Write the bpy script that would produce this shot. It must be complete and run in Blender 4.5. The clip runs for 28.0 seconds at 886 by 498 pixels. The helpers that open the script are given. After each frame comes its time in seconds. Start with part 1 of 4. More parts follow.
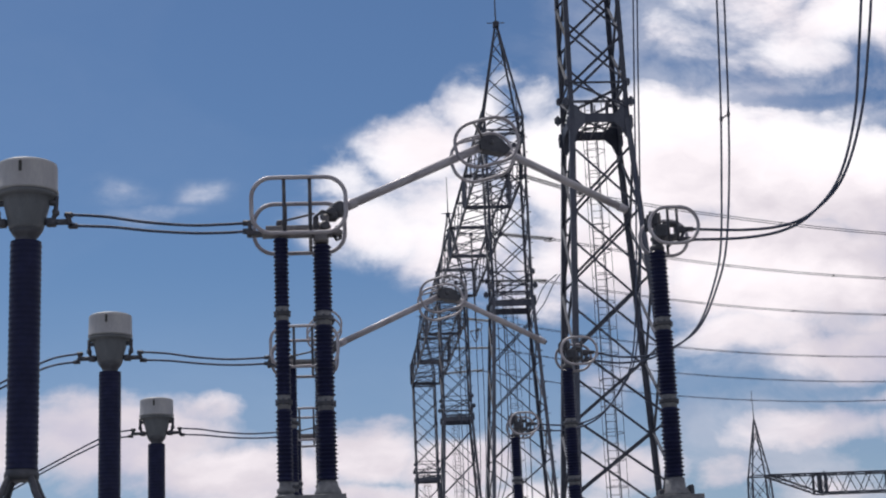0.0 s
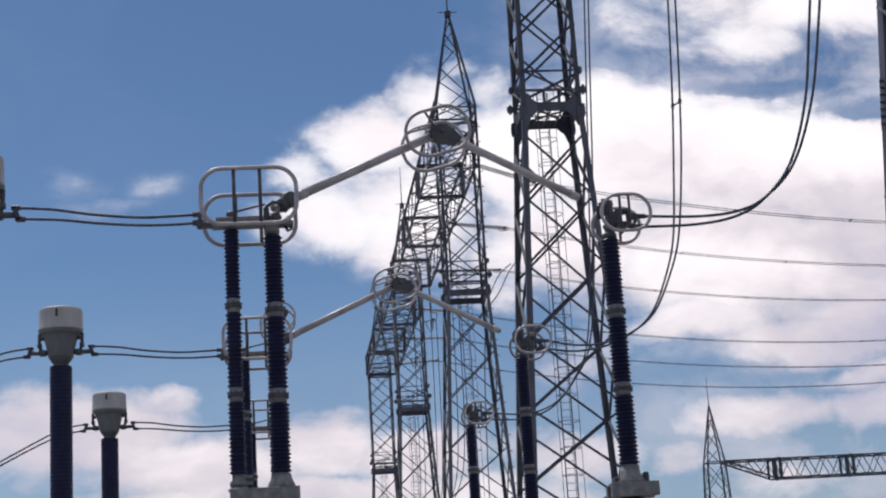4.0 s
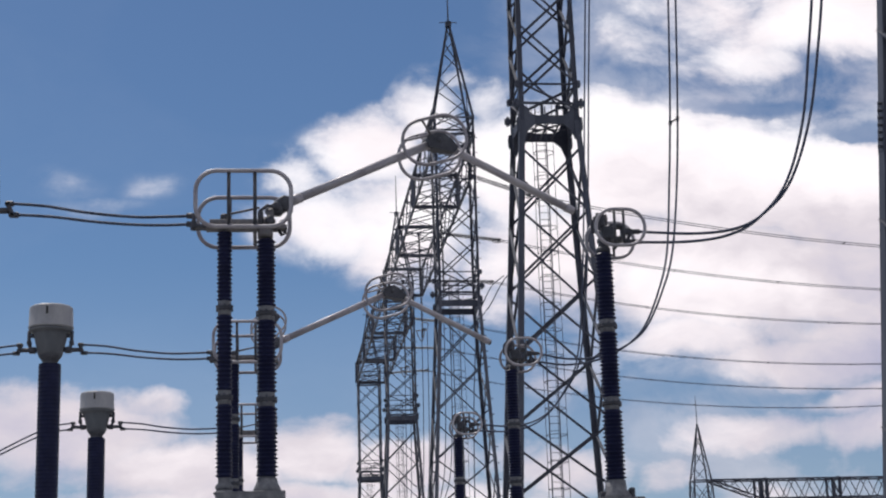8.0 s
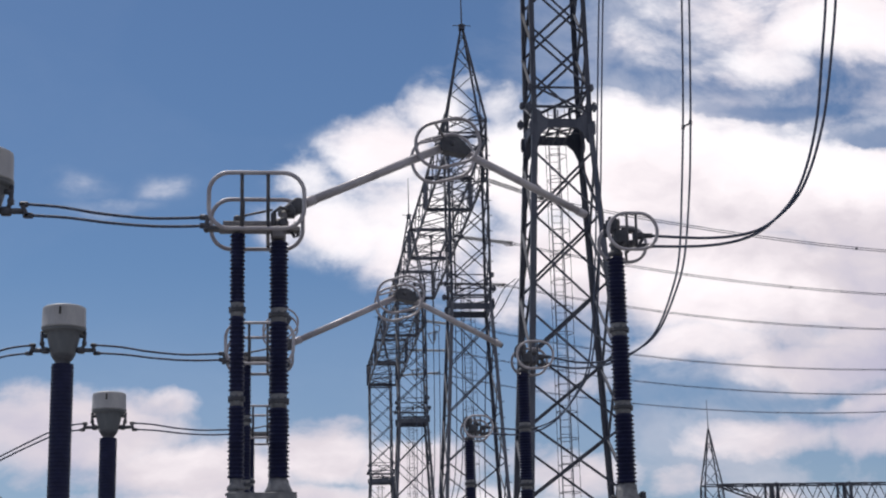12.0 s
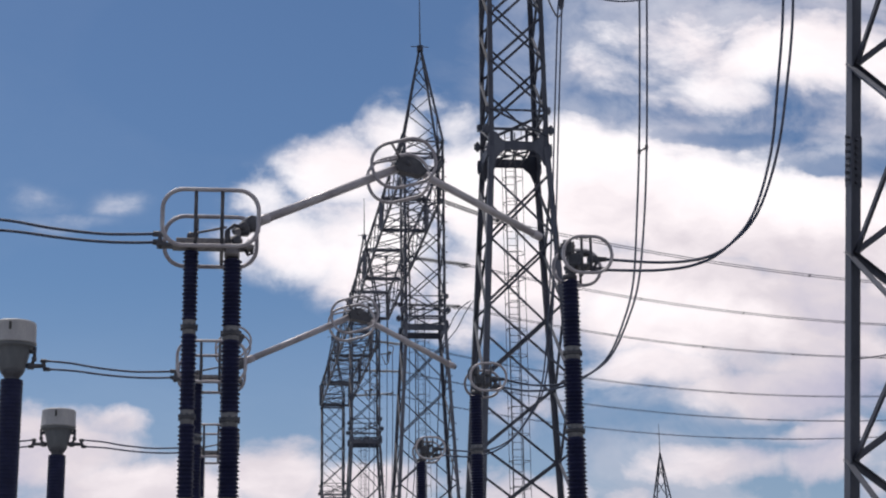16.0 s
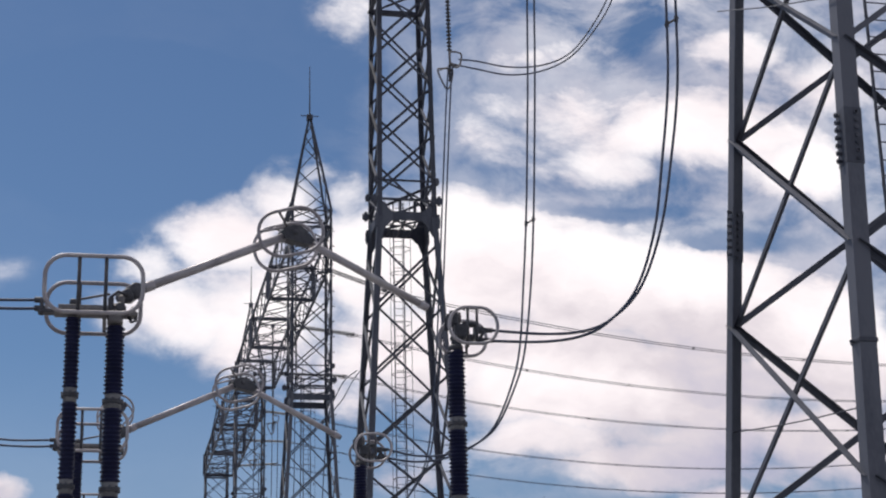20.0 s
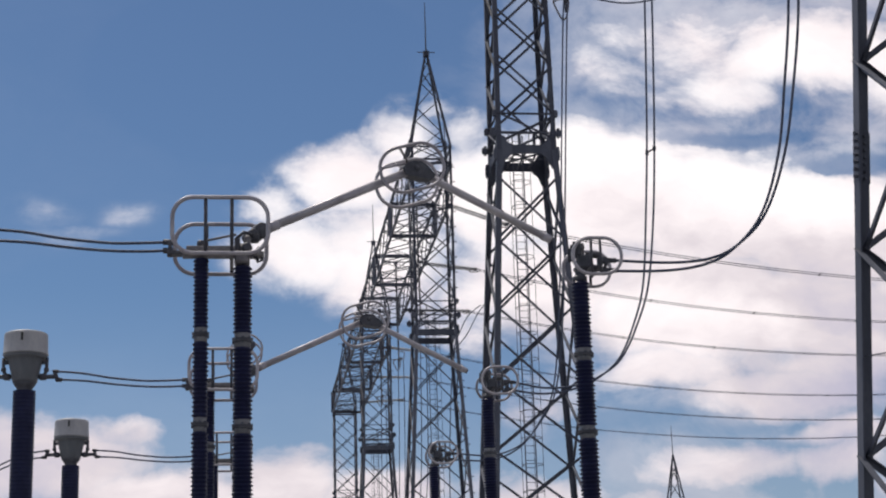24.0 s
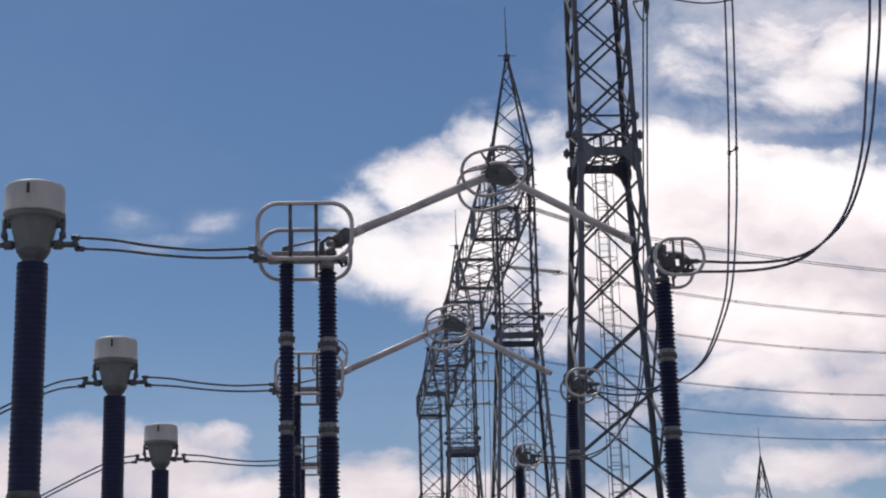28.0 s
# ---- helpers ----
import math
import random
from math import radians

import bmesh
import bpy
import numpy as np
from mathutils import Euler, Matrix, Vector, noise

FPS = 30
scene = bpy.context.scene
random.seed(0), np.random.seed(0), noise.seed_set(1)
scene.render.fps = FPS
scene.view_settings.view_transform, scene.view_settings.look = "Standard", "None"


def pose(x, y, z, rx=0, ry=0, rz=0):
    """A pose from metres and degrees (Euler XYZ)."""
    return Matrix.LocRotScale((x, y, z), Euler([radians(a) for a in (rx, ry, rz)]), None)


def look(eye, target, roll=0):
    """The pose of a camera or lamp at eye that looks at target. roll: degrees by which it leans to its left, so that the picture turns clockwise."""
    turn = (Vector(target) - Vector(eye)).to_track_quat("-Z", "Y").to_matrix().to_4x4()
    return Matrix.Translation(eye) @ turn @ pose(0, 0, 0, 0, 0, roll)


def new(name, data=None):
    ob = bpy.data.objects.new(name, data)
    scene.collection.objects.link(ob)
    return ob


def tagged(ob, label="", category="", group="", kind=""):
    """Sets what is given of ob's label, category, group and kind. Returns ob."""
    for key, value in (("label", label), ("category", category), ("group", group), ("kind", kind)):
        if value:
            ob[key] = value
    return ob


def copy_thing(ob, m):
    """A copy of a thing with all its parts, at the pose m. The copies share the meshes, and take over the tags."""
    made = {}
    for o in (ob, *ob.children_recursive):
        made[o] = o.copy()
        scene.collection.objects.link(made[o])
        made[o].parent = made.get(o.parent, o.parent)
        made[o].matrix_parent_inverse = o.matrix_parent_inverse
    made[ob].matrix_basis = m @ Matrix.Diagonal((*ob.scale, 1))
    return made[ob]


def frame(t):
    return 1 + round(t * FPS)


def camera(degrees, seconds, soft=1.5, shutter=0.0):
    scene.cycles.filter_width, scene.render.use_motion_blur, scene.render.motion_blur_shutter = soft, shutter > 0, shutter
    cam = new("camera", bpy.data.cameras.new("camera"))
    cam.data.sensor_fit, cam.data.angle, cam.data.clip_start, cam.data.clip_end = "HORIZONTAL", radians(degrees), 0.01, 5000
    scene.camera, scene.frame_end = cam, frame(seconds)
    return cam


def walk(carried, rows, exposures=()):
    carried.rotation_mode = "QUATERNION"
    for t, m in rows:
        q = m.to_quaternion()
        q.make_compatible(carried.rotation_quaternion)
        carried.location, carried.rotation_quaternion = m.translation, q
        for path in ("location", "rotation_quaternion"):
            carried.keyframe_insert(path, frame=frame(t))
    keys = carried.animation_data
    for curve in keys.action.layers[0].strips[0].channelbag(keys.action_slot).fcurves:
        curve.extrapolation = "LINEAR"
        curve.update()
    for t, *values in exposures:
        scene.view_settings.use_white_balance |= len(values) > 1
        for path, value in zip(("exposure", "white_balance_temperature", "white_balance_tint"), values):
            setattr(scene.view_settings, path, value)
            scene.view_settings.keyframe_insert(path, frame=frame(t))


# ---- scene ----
# the camera stands in the yard and is held by hand: it turns, and shifts by a few centimetres
EYE = 1.6
cam = camera(29.3, 28.0, 2.1)
ROWS = [
    (0, -0.049, -0.104, 0.008, -4.71, 14.552, -2.559),
    (0.5, -0.035, -0.086, -0.003, -5.082, 14.316, -3.198),
    (1, -0.016, -0.034, 0.002, -5.634, 14.123, -3.761),
    (1.5, -0.018, -0.066, -0.004, -5.555, 14.309, -4.198),
    (2, -0.009, -0.028, 0.012, -5.739, 14.263, -4.026),
    (2.5, -0.004, -0.048, -0.006, -6.124, 14.725, -3.755),
    (3, -0.002, -0.025, 0.01, -6.124, 14.62, -3.594),
    (3.5, -0.013, -0.025, 0.008, -6.07, 14.423, -3.559),
    (4, 0.008, 0.023, 0.022, -6.264, 14.148, -3.549),
    (4.5, 0.037, 0.112, 0.007, -7.003, 13.902, -2.992),
    (6.5, 0.034, 0.082, 0.006, -6.805, 14.241, -1.902),
    (7, 0.029, 0.083, 0.013, -6.721, 14.015, -2.032),
    (7.5, 0.012, 0.013, -0.006, -6.356, 14.652, -1.957),
    (8, 0.012, 0.051, 0.011, -6.51, 14.486, -1.812),
    (8.5, -0.017, -0.024, -0.003, -5.812, 14.657, -1.578),
    (9, -0.028, -0.061, -0.005, -5.713, 14.896, -1.53),
    (9.5, -0, 0.027, 0.006, -6.067, 14.346, -1.442),
    (10, 0, 0, 0, -6.042, 14.589, -1.611),
    (10.5, -0.008, -0.016, -0.004, -5.875, 14.615, -1.608),
    (11, 0, 0.002, -0, -6.08, 14.643, -1.431),
    (11.5, -0.009, -0.049, -0.002, -5.92, 15.124, -1.375),
    (12, -0.002, 0.007, 0.004, -6.097, 14.588, -1.363),
    (12.5, 0.016, 0.032, 0.006, -6.467, 14.775, -1.597),
    (14.5, 0.032, 0.147, 0.019, -7.395, 14.636, -1.922),
    (15, 0.009, 0.033, 0.008, -6.778, 14.982, -1.573),
    (15.5, 0.005, -0.019, -0.013, -6.528, 15.196, -1.193),
    (16, 0.02, 0.078, 0.015, -7.67, 15.274, -0.873),
    (16.5, 0.028, 0.069, 0.017, -7.673, 15.235, -0.76),
    (17, 0.023, 0.116, 0.026, -8.64, 15.655, -0.311),
    (17.5, -0.003, 0.18, 0.043, -11.311, 16.428, -0.625),
    (18, -0.089, 0.16, 0.024, -11.265, 16.473, 0.622),
    (18.5, -0.086, 0.107, 0.005, -10.82, 16.267, -0.783),
    (19, 0.026, 0.23, 0.057, -12.223, 16.176, -0.23),
    (19.5, 0.067, 0.245, 0.064, -12.87, 16.48, -1.586),
    (20, 0.041, 0.068, 0.012, -11.66, 17.565, -1.324),
    (20.5, 0.026, 0.06, -0.006, -10.716, 17.279, -0.207),
    (21, 0.021, 0.039, -0.018, -10.381, 17.185, -0.186),
    (21.5, 0.033, 0.127, 0.018, -10.692, 16.325, -0.27),
    (22, -0.034, -0.146, -0.088, -7.804, 17.671, -0.43),
    (22.5, -0.044, -0.17, -0.067, -6.778, 16.998, -0.176),
    (24.5, 0.018, 0.099, -0.007, -7.476, 15.379, -2.045),
    (25, 0.005, 0.085, 0.005, -7.827, 15.416, -1.636),
    (25.5, 0.027, 0.013, -0.02, -6.862, 15.835, -2.002),
    (26, 0.025, -0.044, -0.05, -6.128, 15.94, -2.063),
    (26.5, 0.021, -0.064, -0.045, -5.567, 15.784, -1.952),
    (27, 0.015, -0.087, -0.051, -5.556, 15.888, -1.774),
    (27.5, 0.01, -0.088, -0.066, -4.979, 15.637, -1.447),
    (28, 0.001, -0.128, -0.079, -4.44, 15.673, -1.659),
]


def aim(x, y, z, yaw, pitch, roll):
    """The pose of the camera near the origin; yaw to the left, pitch up, roll with its right side up."""
    eye = Vector((x, y, EYE + z))
    a, b = radians(yaw), radians(pitch)
    way = Vector((-math.sin(a) * math.cos(b), math.cos(a) * math.cos(b), math.sin(b)))
    return look(eye, eye + way, roll)


walk(cam, [(r[0], aim(*r[1:])) for r in ROWS], [(0.0, 0.10, 6520, 10.8), (12.0, 0.11, 6580, 10.8), (28.0, 0.11, 6730, 10.8)])

# ---- sky, clouds and sun ----
SUN_UP, SUN_SIDE = 62.0, -30.0      # degrees above the horizon; degrees to the right of straight ahead


class Nodes:
    """Short calls for a node tree."""

    def __init__(self, tree):
        self.t = tree
        self.t.nodes.clear()

    def add(self, kind, **props):
        n = self.t.nodes.new(kind)
        for k, v in props.items():
            setattr(n, k, v)
        return n

    def put(self, socket, value):
        if hasattr(value, "is_output"):
            self.t.links.new(value, socket)
        else:
            socket.default_value = value

    def math(self, op, a, b=0.0, c=0.0, clamp=False):
        n = self.add("ShaderNodeMath", operation=op, use_clamp=clamp)
        for s, v in zip(n.inputs, (a, b, c)):
            self.put(s, v)
        return n.outputs[0]

    def vec(self, op, a, b=(0, 0, 0)):
        n = self.add("ShaderNodeVectorMath", operation=op)
        self.put(n.inputs[0], a)
        self.put(n.inputs[1], b)
        return n.outputs["Value"] if op in ("DOT_PRODUCT", "LENGTH") else n.outputs[0]

    def noise(self, where, scale, detail=4.0, rough=0.5, warp=0.0):
        n = self.add("ShaderNodeTexNoise")
        self.put(n.inputs["Vector"], where)
        for k, v in (("Scale", scale), ("Detail", detail), ("Roughness", rough), ("Distortion", warp)):
            n.inputs[k].default_value = v
        return n

    def ramp(self, value, stops):
        n = self.add("ShaderNodeValToRGB")
        self.put(n.inputs[0], value)
        while len(n.color_ramp.elements) < len(stops):
            n.color_ramp.elements.new(0.5)
        for e, (p, c) in zip(n.color_ramp.elements, stops):
            e.position, e.color = p, (*c, 1) if len(c) == 3 else c
        return n.outputs[0]

    def smooth(self, value, lo, hi):
        n = self.add("ShaderNodeMapRange", interpolation_type="SMOOTHSTEP")
        self.put(n.inputs[0], value)
        n.inputs[1].default_value, n.inputs[2].default_value = lo, hi
        return n.outputs[0]

    def mix(self, fac, a, b, blend="MIX"):
        n = self.add("ShaderNodeMix", data_type="RGBA", blend_type=blend)
        self.put(n.inputs[0], fac)
        self.put(n.inputs[6], a)
        self.put(n.inputs[7], b)
        return n.outputs[2]


# cumulus banks: across, up (tangents from straight ahead), half width, half height, weight
BANKS = [
    (0.026, 0.309, 0.027, 0.019, 0.85),
    (0.045, 0.277, 0.041, 0.028, 1.00),
    (0.017, 0.266, 0.037, 0.025, 0.55),
    (0.154, 0.357, 0.019, 0.018, 0.75),
    (0.071, 0.326, 0.037, 0.027, 1.00),
    (0.104, 0.352, 0.032, 0.028, 0.92),
    (0.127, 0.373, 0.016, 0.012, 0.80),
    (0.090, 0.277, 0.060, 0.041, 1.05),
    (0.167, 0.319, 0.049, 0.039, 1.40),
    (0.233, 0.318, 0.064, 0.042, 1.80),
    (0.306, 0.306, 0.071, 0.044, 1.80),
    (0.378, 0.291, 0.067, 0.048, 1.80),
    (0.451, 0.267, 0.060, 0.048, 1.70),
    (0.194, 0.256, 0.071, 0.042, 1.05),
    (0.283, 0.241, 0.088, 0.041, 1.40),
    (0.365, 0.227, 0.078, 0.044, 1.45),
    (0.452, 0.216, 0.060, 0.041, 1.30),
    (0.263, 0.204, 0.057, 0.017, 1.05),
    (0.340, 0.187, 0.074, 0.021, 1.10),
    (0.423, 0.180, 0.057, 0.016, 0.70),
    (0.144, 0.224, 0.039, 0.021, 0.60),
    (0.192, 0.199, 0.053, 0.032, 0.75),
    (0.178, 0.123, 0.049, 0.018, 0.90),
    (-0.114, 0.147, 0.071, 0.028, 1.30),
    (-0.065, 0.165, 0.025, 0.011, 0.75),
    (0.034, 0.133, 0.041, 0.023, 1.25),
    (0.083, 0.125, 0.039, 0.023, 1.15),
    (-0.039, 0.124, 0.081, 0.022, 1.20),
    (-0.206, 0.146, 0.067, 0.027, 1.20),
    (0.020, 0.099, 0.159, 0.019, 1.30),
    (0.308, 0.141, 0.060, 0.016, 0.95),
    (0.365, 0.142, 0.042, 0.016, 0.95),
    (0.367, 0.161, 0.049, 0.012, 0.85),
    (0.436, 0.131, 0.053, 0.018, 0.70),
    (0.245, 0.118, 0.021, 0.011, 0.75),
    (0.308, 0.101, 0.088, 0.011, 0.50),
    (0.312, 0.390, 0.053, 0.020, 0.85),
    (0.302, 0.411, 0.071, 0.037, 0.60),
    (0.249, 0.398, 0.039, 0.025, 0.50),
    (0.389, 0.411, 0.071, 0.030, 1.35),
    (0.351, 0.412, 0.046, 0.027, 1.10),
    (0.292, 0.380, 0.025, 0.012, 0.70),
    (0.449, 0.390, 0.046, 0.028, 1.10),
    (0.418, 0.472, 0.039, 0.019, 0.90),
    (0.479, 0.451, 0.042, 0.028, 0.90),
    (0.235, 0.406, 0.025, 0.017, 0.50),
    (0.243, 0.428, 0.021, 0.011, 0.42),
    (0.266, 0.379, 0.021, 0.013, 0.50),
    (0.306, 0.471, 0.039, 0.019, 0.50),
    (0.256, 0.462, 0.032, 0.014, 0.40),
    (0.145, 0.483, 0.021, 0.018, 0.55),
    (0.360, 0.517, 0.071, 0.021, 0.50),
    (-0.112, 0.302, 0.021, 0.009, 0.16),
    (-0.062, 0.301, 0.018, 0.010, 0.19),
    (-0.092, 0.289, 0.028, 0.006, 0.20),
]
GAPS = [
    (0.332, 0.356, 0.060, 0.006, 1.00),
    (0.409, 0.338, 0.046, 0.008, 1.00),
    (0.233, 0.379, 0.018, 0.008, 0.35),
    (0.363, 0.460, 0.019, 0.014, 0.60),
    (0.095, 0.199, 0.092, 0.022, 0.80),
    (0.243, 0.170, 0.046, 0.009, 0.60),
    (0.431, 0.227, 0.032, 0.008, 0.60),
    (0.295, 0.165, 0.042, 0.005, 0.40),
    (-0.047, 0.227, 0.085, 0.042, 0.80),
    (0.021, 0.394, 0.088, 0.042, 1.00),
    (0.353, 0.208, 0.032, 0.005, 0.40),
]
world = bpy.data.worlds.new("sky")
scene.world = world
world.use_nodes = True
W = Nodes(world.node_tree)
way = W.add("ShaderNodeTexCoord").outputs["Generated"]
sep = W.add("ShaderNodeSeparateXYZ")
W.put(sep.inputs[0], way)
ahead = W.math("MAXIMUM", sep.outputs[1], 0.02)
across, up = W.math("DIVIDE", sep.outputs[0], ahead), W.math("DIVIDE", sep.outputs[2], ahead)
flat = W.add("ShaderNodeCombineXYZ")
W.put(flat.inputs[0], across)
W.put(flat.inputs[1], up)
warp = W.noise(flat.outputs[0], 9.0, 6.0, 0.6)
shift = W.vec("MULTIPLY", W.vec("SUBTRACT", warp.outputs["Color"], (0.5, 0.5, 0.5)), (0.062, 0.046, 0.0))
bent = W.vec("ADD", flat.outputs[0], shift)


def field(blobs, where):
    total = None
    for u, v, ru, rv, weight in blobs:
        d = W.vec("LENGTH", W.vec("MULTIPLY", W.vec("SUBTRACT", where, (u, v, 0)), (1 / ru, 1 / rv, 0)))
        f = W.math("MULTIPLY", W.smooth(d, 1.45, 0.25), weight)
        total = f if total is None else W.math("MAXIMUM", total, f)
    return total


fluff = W.noise(W.vec("MULTIPLY", flat.outputs[0], (1.0, 1.45, 1.0)), 12.0, 9.0, 0.6, 0.4).outputs["Fac"]
wide = W.noise(way, 2.2, 8.0, 0.55, 0.3).outputs["Fac"]
view = W.vec("DOT_PRODUCT", way, (0.17, 0.945, 0.28))
outside = W.smooth(view, 0.91, 0.83)
elsewhere = W.math("MULTIPLY", W.smooth(wide, 0.47, 0.66), outside)
holes = field(GAPS, bent)
banks = W.math("SUBTRACT", field(BANKS, bent), holes)
streaks = W.noise(W.vec("MULTIPLY", bent, (1.0, 2.4, 1.0)), 30.0, 5.0, 0.6).outputs["Fac"]
ragged = W.math("ADD", W.math("MULTIPLY", W.math("SUBTRACT", fluff, 0.5), 2.3), W.math("MULTIPLY", W.math("SUBTRACT", streaks, 0.5), 0.8))
# edges are torn, the heart of a bank is closed and the clear sky stays clear
torn = W.math("MULTIPLY", W.smooth(banks, -0.05, 0.32), W.math("SUBTRACT", 1.0, W.math("MULTIPLY", W.smooth(banks, 0.55, 1.0), 0.62)))
banks = W.math("ADD", banks, W.math("MULTIPLY", ragged, torn))
veil = W.math("MULTIPLY", W.math("MULTIPLY", W.smooth(across, 0.10, 0.30), W.smooth(fluff, 0.32, 0.64)), 0.56)
thin = W.smooth(W.math("ADD", holes, W.math("MULTIPLY", ragged, 0.85)), 0.95, -0.1)
veil = W.math("MULTIPLY", veil, W.math("ADD", W.math("MULTIPLY", thin, 0.72), 0.28))
low = W.math("MULTIPLY", W.smooth(up, 0.26, 0.10), 0.14)
cover = W.math("MAXIMUM", W.smooth(banks, -0.06, 1.12), W.math("MAXIMUM", veil, low))
cover = W.math("MAXIMUM", cover, elsewhere)
cover = W.math("MULTIPLY", cover, W.smooth(sep.outputs[2], -0.01, 0.03))
shade = W.noise(W.vec("MULTIPLY", bent, (1.0, 1.9, 1.0)), 9.0, 6.0, 0.55).outputs["Fac"]
# a bank's lower side lies in the shade of what is heaped above it
over = W.math("MULTIPLY", W.smooth(field(BANKS, W.vec("ADD", bent, (-0.008, 0.034, 0.0))), 0.55, 1.65), 0.24)
depth = W.math("ADD", W.math("MULTIPLY", W.smooth(up, 0.30, 0.15), 0.54), W.math("MULTIPLY", W.math("SUBTRACT", shade, 0.5), 1.6))
depth = W.math("ADD", W.math("ADD", depth, over), W.math("ADD", W.math("MULTIPLY", W.smooth(across, 0.20, 0.42), 0.10), 0.04))
tone = W.ramp(depth, [(0.0, (1.0, 0.97, 1.0)), (0.28, (0.925, 0.865, 0.90)), (0.60, (0.695, 0.645, 0.70)), (1.0, (0.48, 0.47, 0.60))])
sky = W.add("ShaderNodeTexSky", sky_type="NISHITA", sun_disc=False, sun_elevation=radians(SUN_UP), sun_rotation=radians(SUN_SIDE), air_density=1.0, dust_density=0.3, ozone_density=3.0)
blue = W.mix(1.0, sky.outputs[0], (0.755, 0.91, 1.065, 1), "MULTIPLY")
clear, cloud, both = W.add("ShaderNodeBackground"), W.add("ShaderNodeBackground"), W.add("ShaderNodeMixShader")
W.put(clear.inputs[0], blue)
clear.inputs[1].default_value = 0.06
W.put(cloud.inputs[0], tone)
cloud.inputs[1].default_value = 1.0
W.put(both.inputs[0], cover)
W.put(both.inputs[1], clear.outputs[0])
W.put(both.inputs[2], cloud.outputs[0])
W.put(W.add("ShaderNodeOutputWorld").inputs[0], both.outputs[0])

sun = new("sun", bpy.data.lights.new("sun", "SUN"))
sun.data.energy, sun.data.angle, sun.data.color = 2.8, radians(0.53), (1.0, 0.95, 0.88)
a, b = radians(SUN_SIDE), radians(SUN_UP)
sun.matrix_world = look((60 * math.sin(a) * math.cos(b), 60 * math.cos(a) * math.cos(b), 60 * math.sin(b)), (0, 0, 0))

# ---- materials ----


def surface(name, colours, rough, metal=0.0, scale=6.0, bump=0.1, fine=60.0, streak=0.0, spread=0.0, gloss=0.5):
    """Two scales of variation over two or three colours, with uneven gloss and fine relief; streak stretches the stains upright."""
    m = bpy.data.materials.new(name)
    m.use_nodes = True
    N = Nodes(m.node_tree)
    where = N.add("ShaderNodeTexCoord").outputs["Object"]
    if streak:
        where = N.vec("MULTIPLY", where, (1, 1, 1 / streak))
    big = N.noise(where, scale, 5.0, 0.6).outputs["Fac"]
    small = N.noise(where, fine, 4.0, 0.6).outputs["Fac"]
    both = N.math("ADD", N.math("MULTIPLY", big, 0.7), N.math("MULTIPLY", small, 0.3))
    if spread:
        each = N.add("ShaderNodeObjectInfo").outputs["Random"]
        both = N.math("ADD", both, N.math("MULTIPLY", N.math("SUBTRACT", each, 0.5), spread))
    step = 0.36 / max(1, len(colours) - 1)
    tint = N.ramp(both, [(0.32 + i * step, c) for i, c in enumerate(colours)])
    p = N.add("ShaderNodeBsdfPrincipled")
    N.put(p.inputs["Base Color"], tint)
    N.put(p.inputs["Roughness"], N.math("ADD", rough - 0.1, N.math("MULTIPLY", small, 0.2)))
    p.inputs["Metallic"].default_value = metal
    p.inputs["Specular IOR Level"].default_value = gloss
    if bump:
        h = N.add("ShaderNodeBump")
        h.inputs["Strength"].default_value, h.inputs["Distance"].default_value = bump, 0.01
        N.put(h.inputs["Height"], small)
        N.put(p.inputs["Normal"], h.outputs[0])
    N.put(N.add("ShaderNodeOutputMaterial").inputs[0], p.outputs[0])
    return m


# galvanised steel, darkened well below its own grey: the backlit shade is in the colour
STEEL = surface("galvanised_steel_backlit", [(0.031, 0.036, 0.056), (0.056, 0.063, 0.088), (0.095, 0.103, 0.134)], 0.6, 0.2, 1.5, 0.15, 30, 3.0, spread=0.3)
ALU = surface("drawn_aluminium", [(0.235, 0.223, 0.245), (0.32, 0.305, 0.332), (0.42, 0.405, 0.43)], 0.5, 0.4, 3.0, 0.05, 50, spread=0.2)
CAST = surface("cast_aluminium", [(0.09, 0.09, 0.10), (0.155, 0.15, 0.16), (0.25, 0.24, 0.245)], 0.6, 0.35, 6.0, 0.25, 40)
DARK = surface("dark_cast_housing", [(0.034, 0.037, 0.048), (0.056, 0.059, 0.073), (0.092, 0.095, 0.11)], 0.55, 0.3, 5.0, 0.2, 50)
GLAZE = surface("dark_glazed_porcelain", [(0.008, 0.010, 0.032), (0.012, 0.015, 0.046), (0.018, 0.022, 0.064)], 0.38, 0.0, 3.0, 0.02, 30, gloss=0.15)
CEMENT = surface("flange_paint", [(0.09, 0.095, 0.11), (0.155, 0.16, 0.175), (0.24, 0.24, 0.25)], 0.6, 0.15, 8.0, 0.15, 60)
PALE = surface("pale_grey_enamel", [(0.23, 0.232, 0.245), (0.29, 0.292, 0.305), (0.36, 0.362, 0.37)], 0.5, 0.0, 3.0, 0.05, 40, 4.0)
GREY = surface("grey_tank_paint", [(0.066, 0.074, 0.087), (0.095, 0.104, 0.120), (0.13, 0.14, 0.158)], 0.5, 0.0, 3.0, 0.06, 40, 3.0)
WIRE = surface("weathered_stranded_conductor", [(0.032, 0.043, 0.074), (0.050, 0.064, 0.104), (0.085, 0.102, 0.150)], 0.6, 0.3, 4.0, 0.3, 120)
GLASSY = surface("grey_disc_insulator", [(0.25, 0.25, 0.26), (0.34, 0.34, 0.35), (0.42, 0.42, 0.43)], 0.35, 0.0, 3.0, 0.03, 40)
BLACK = surface("black_mark", [(0.02, 0.02, 0.02), (0.03, 0.03, 0.03)], 0.6)
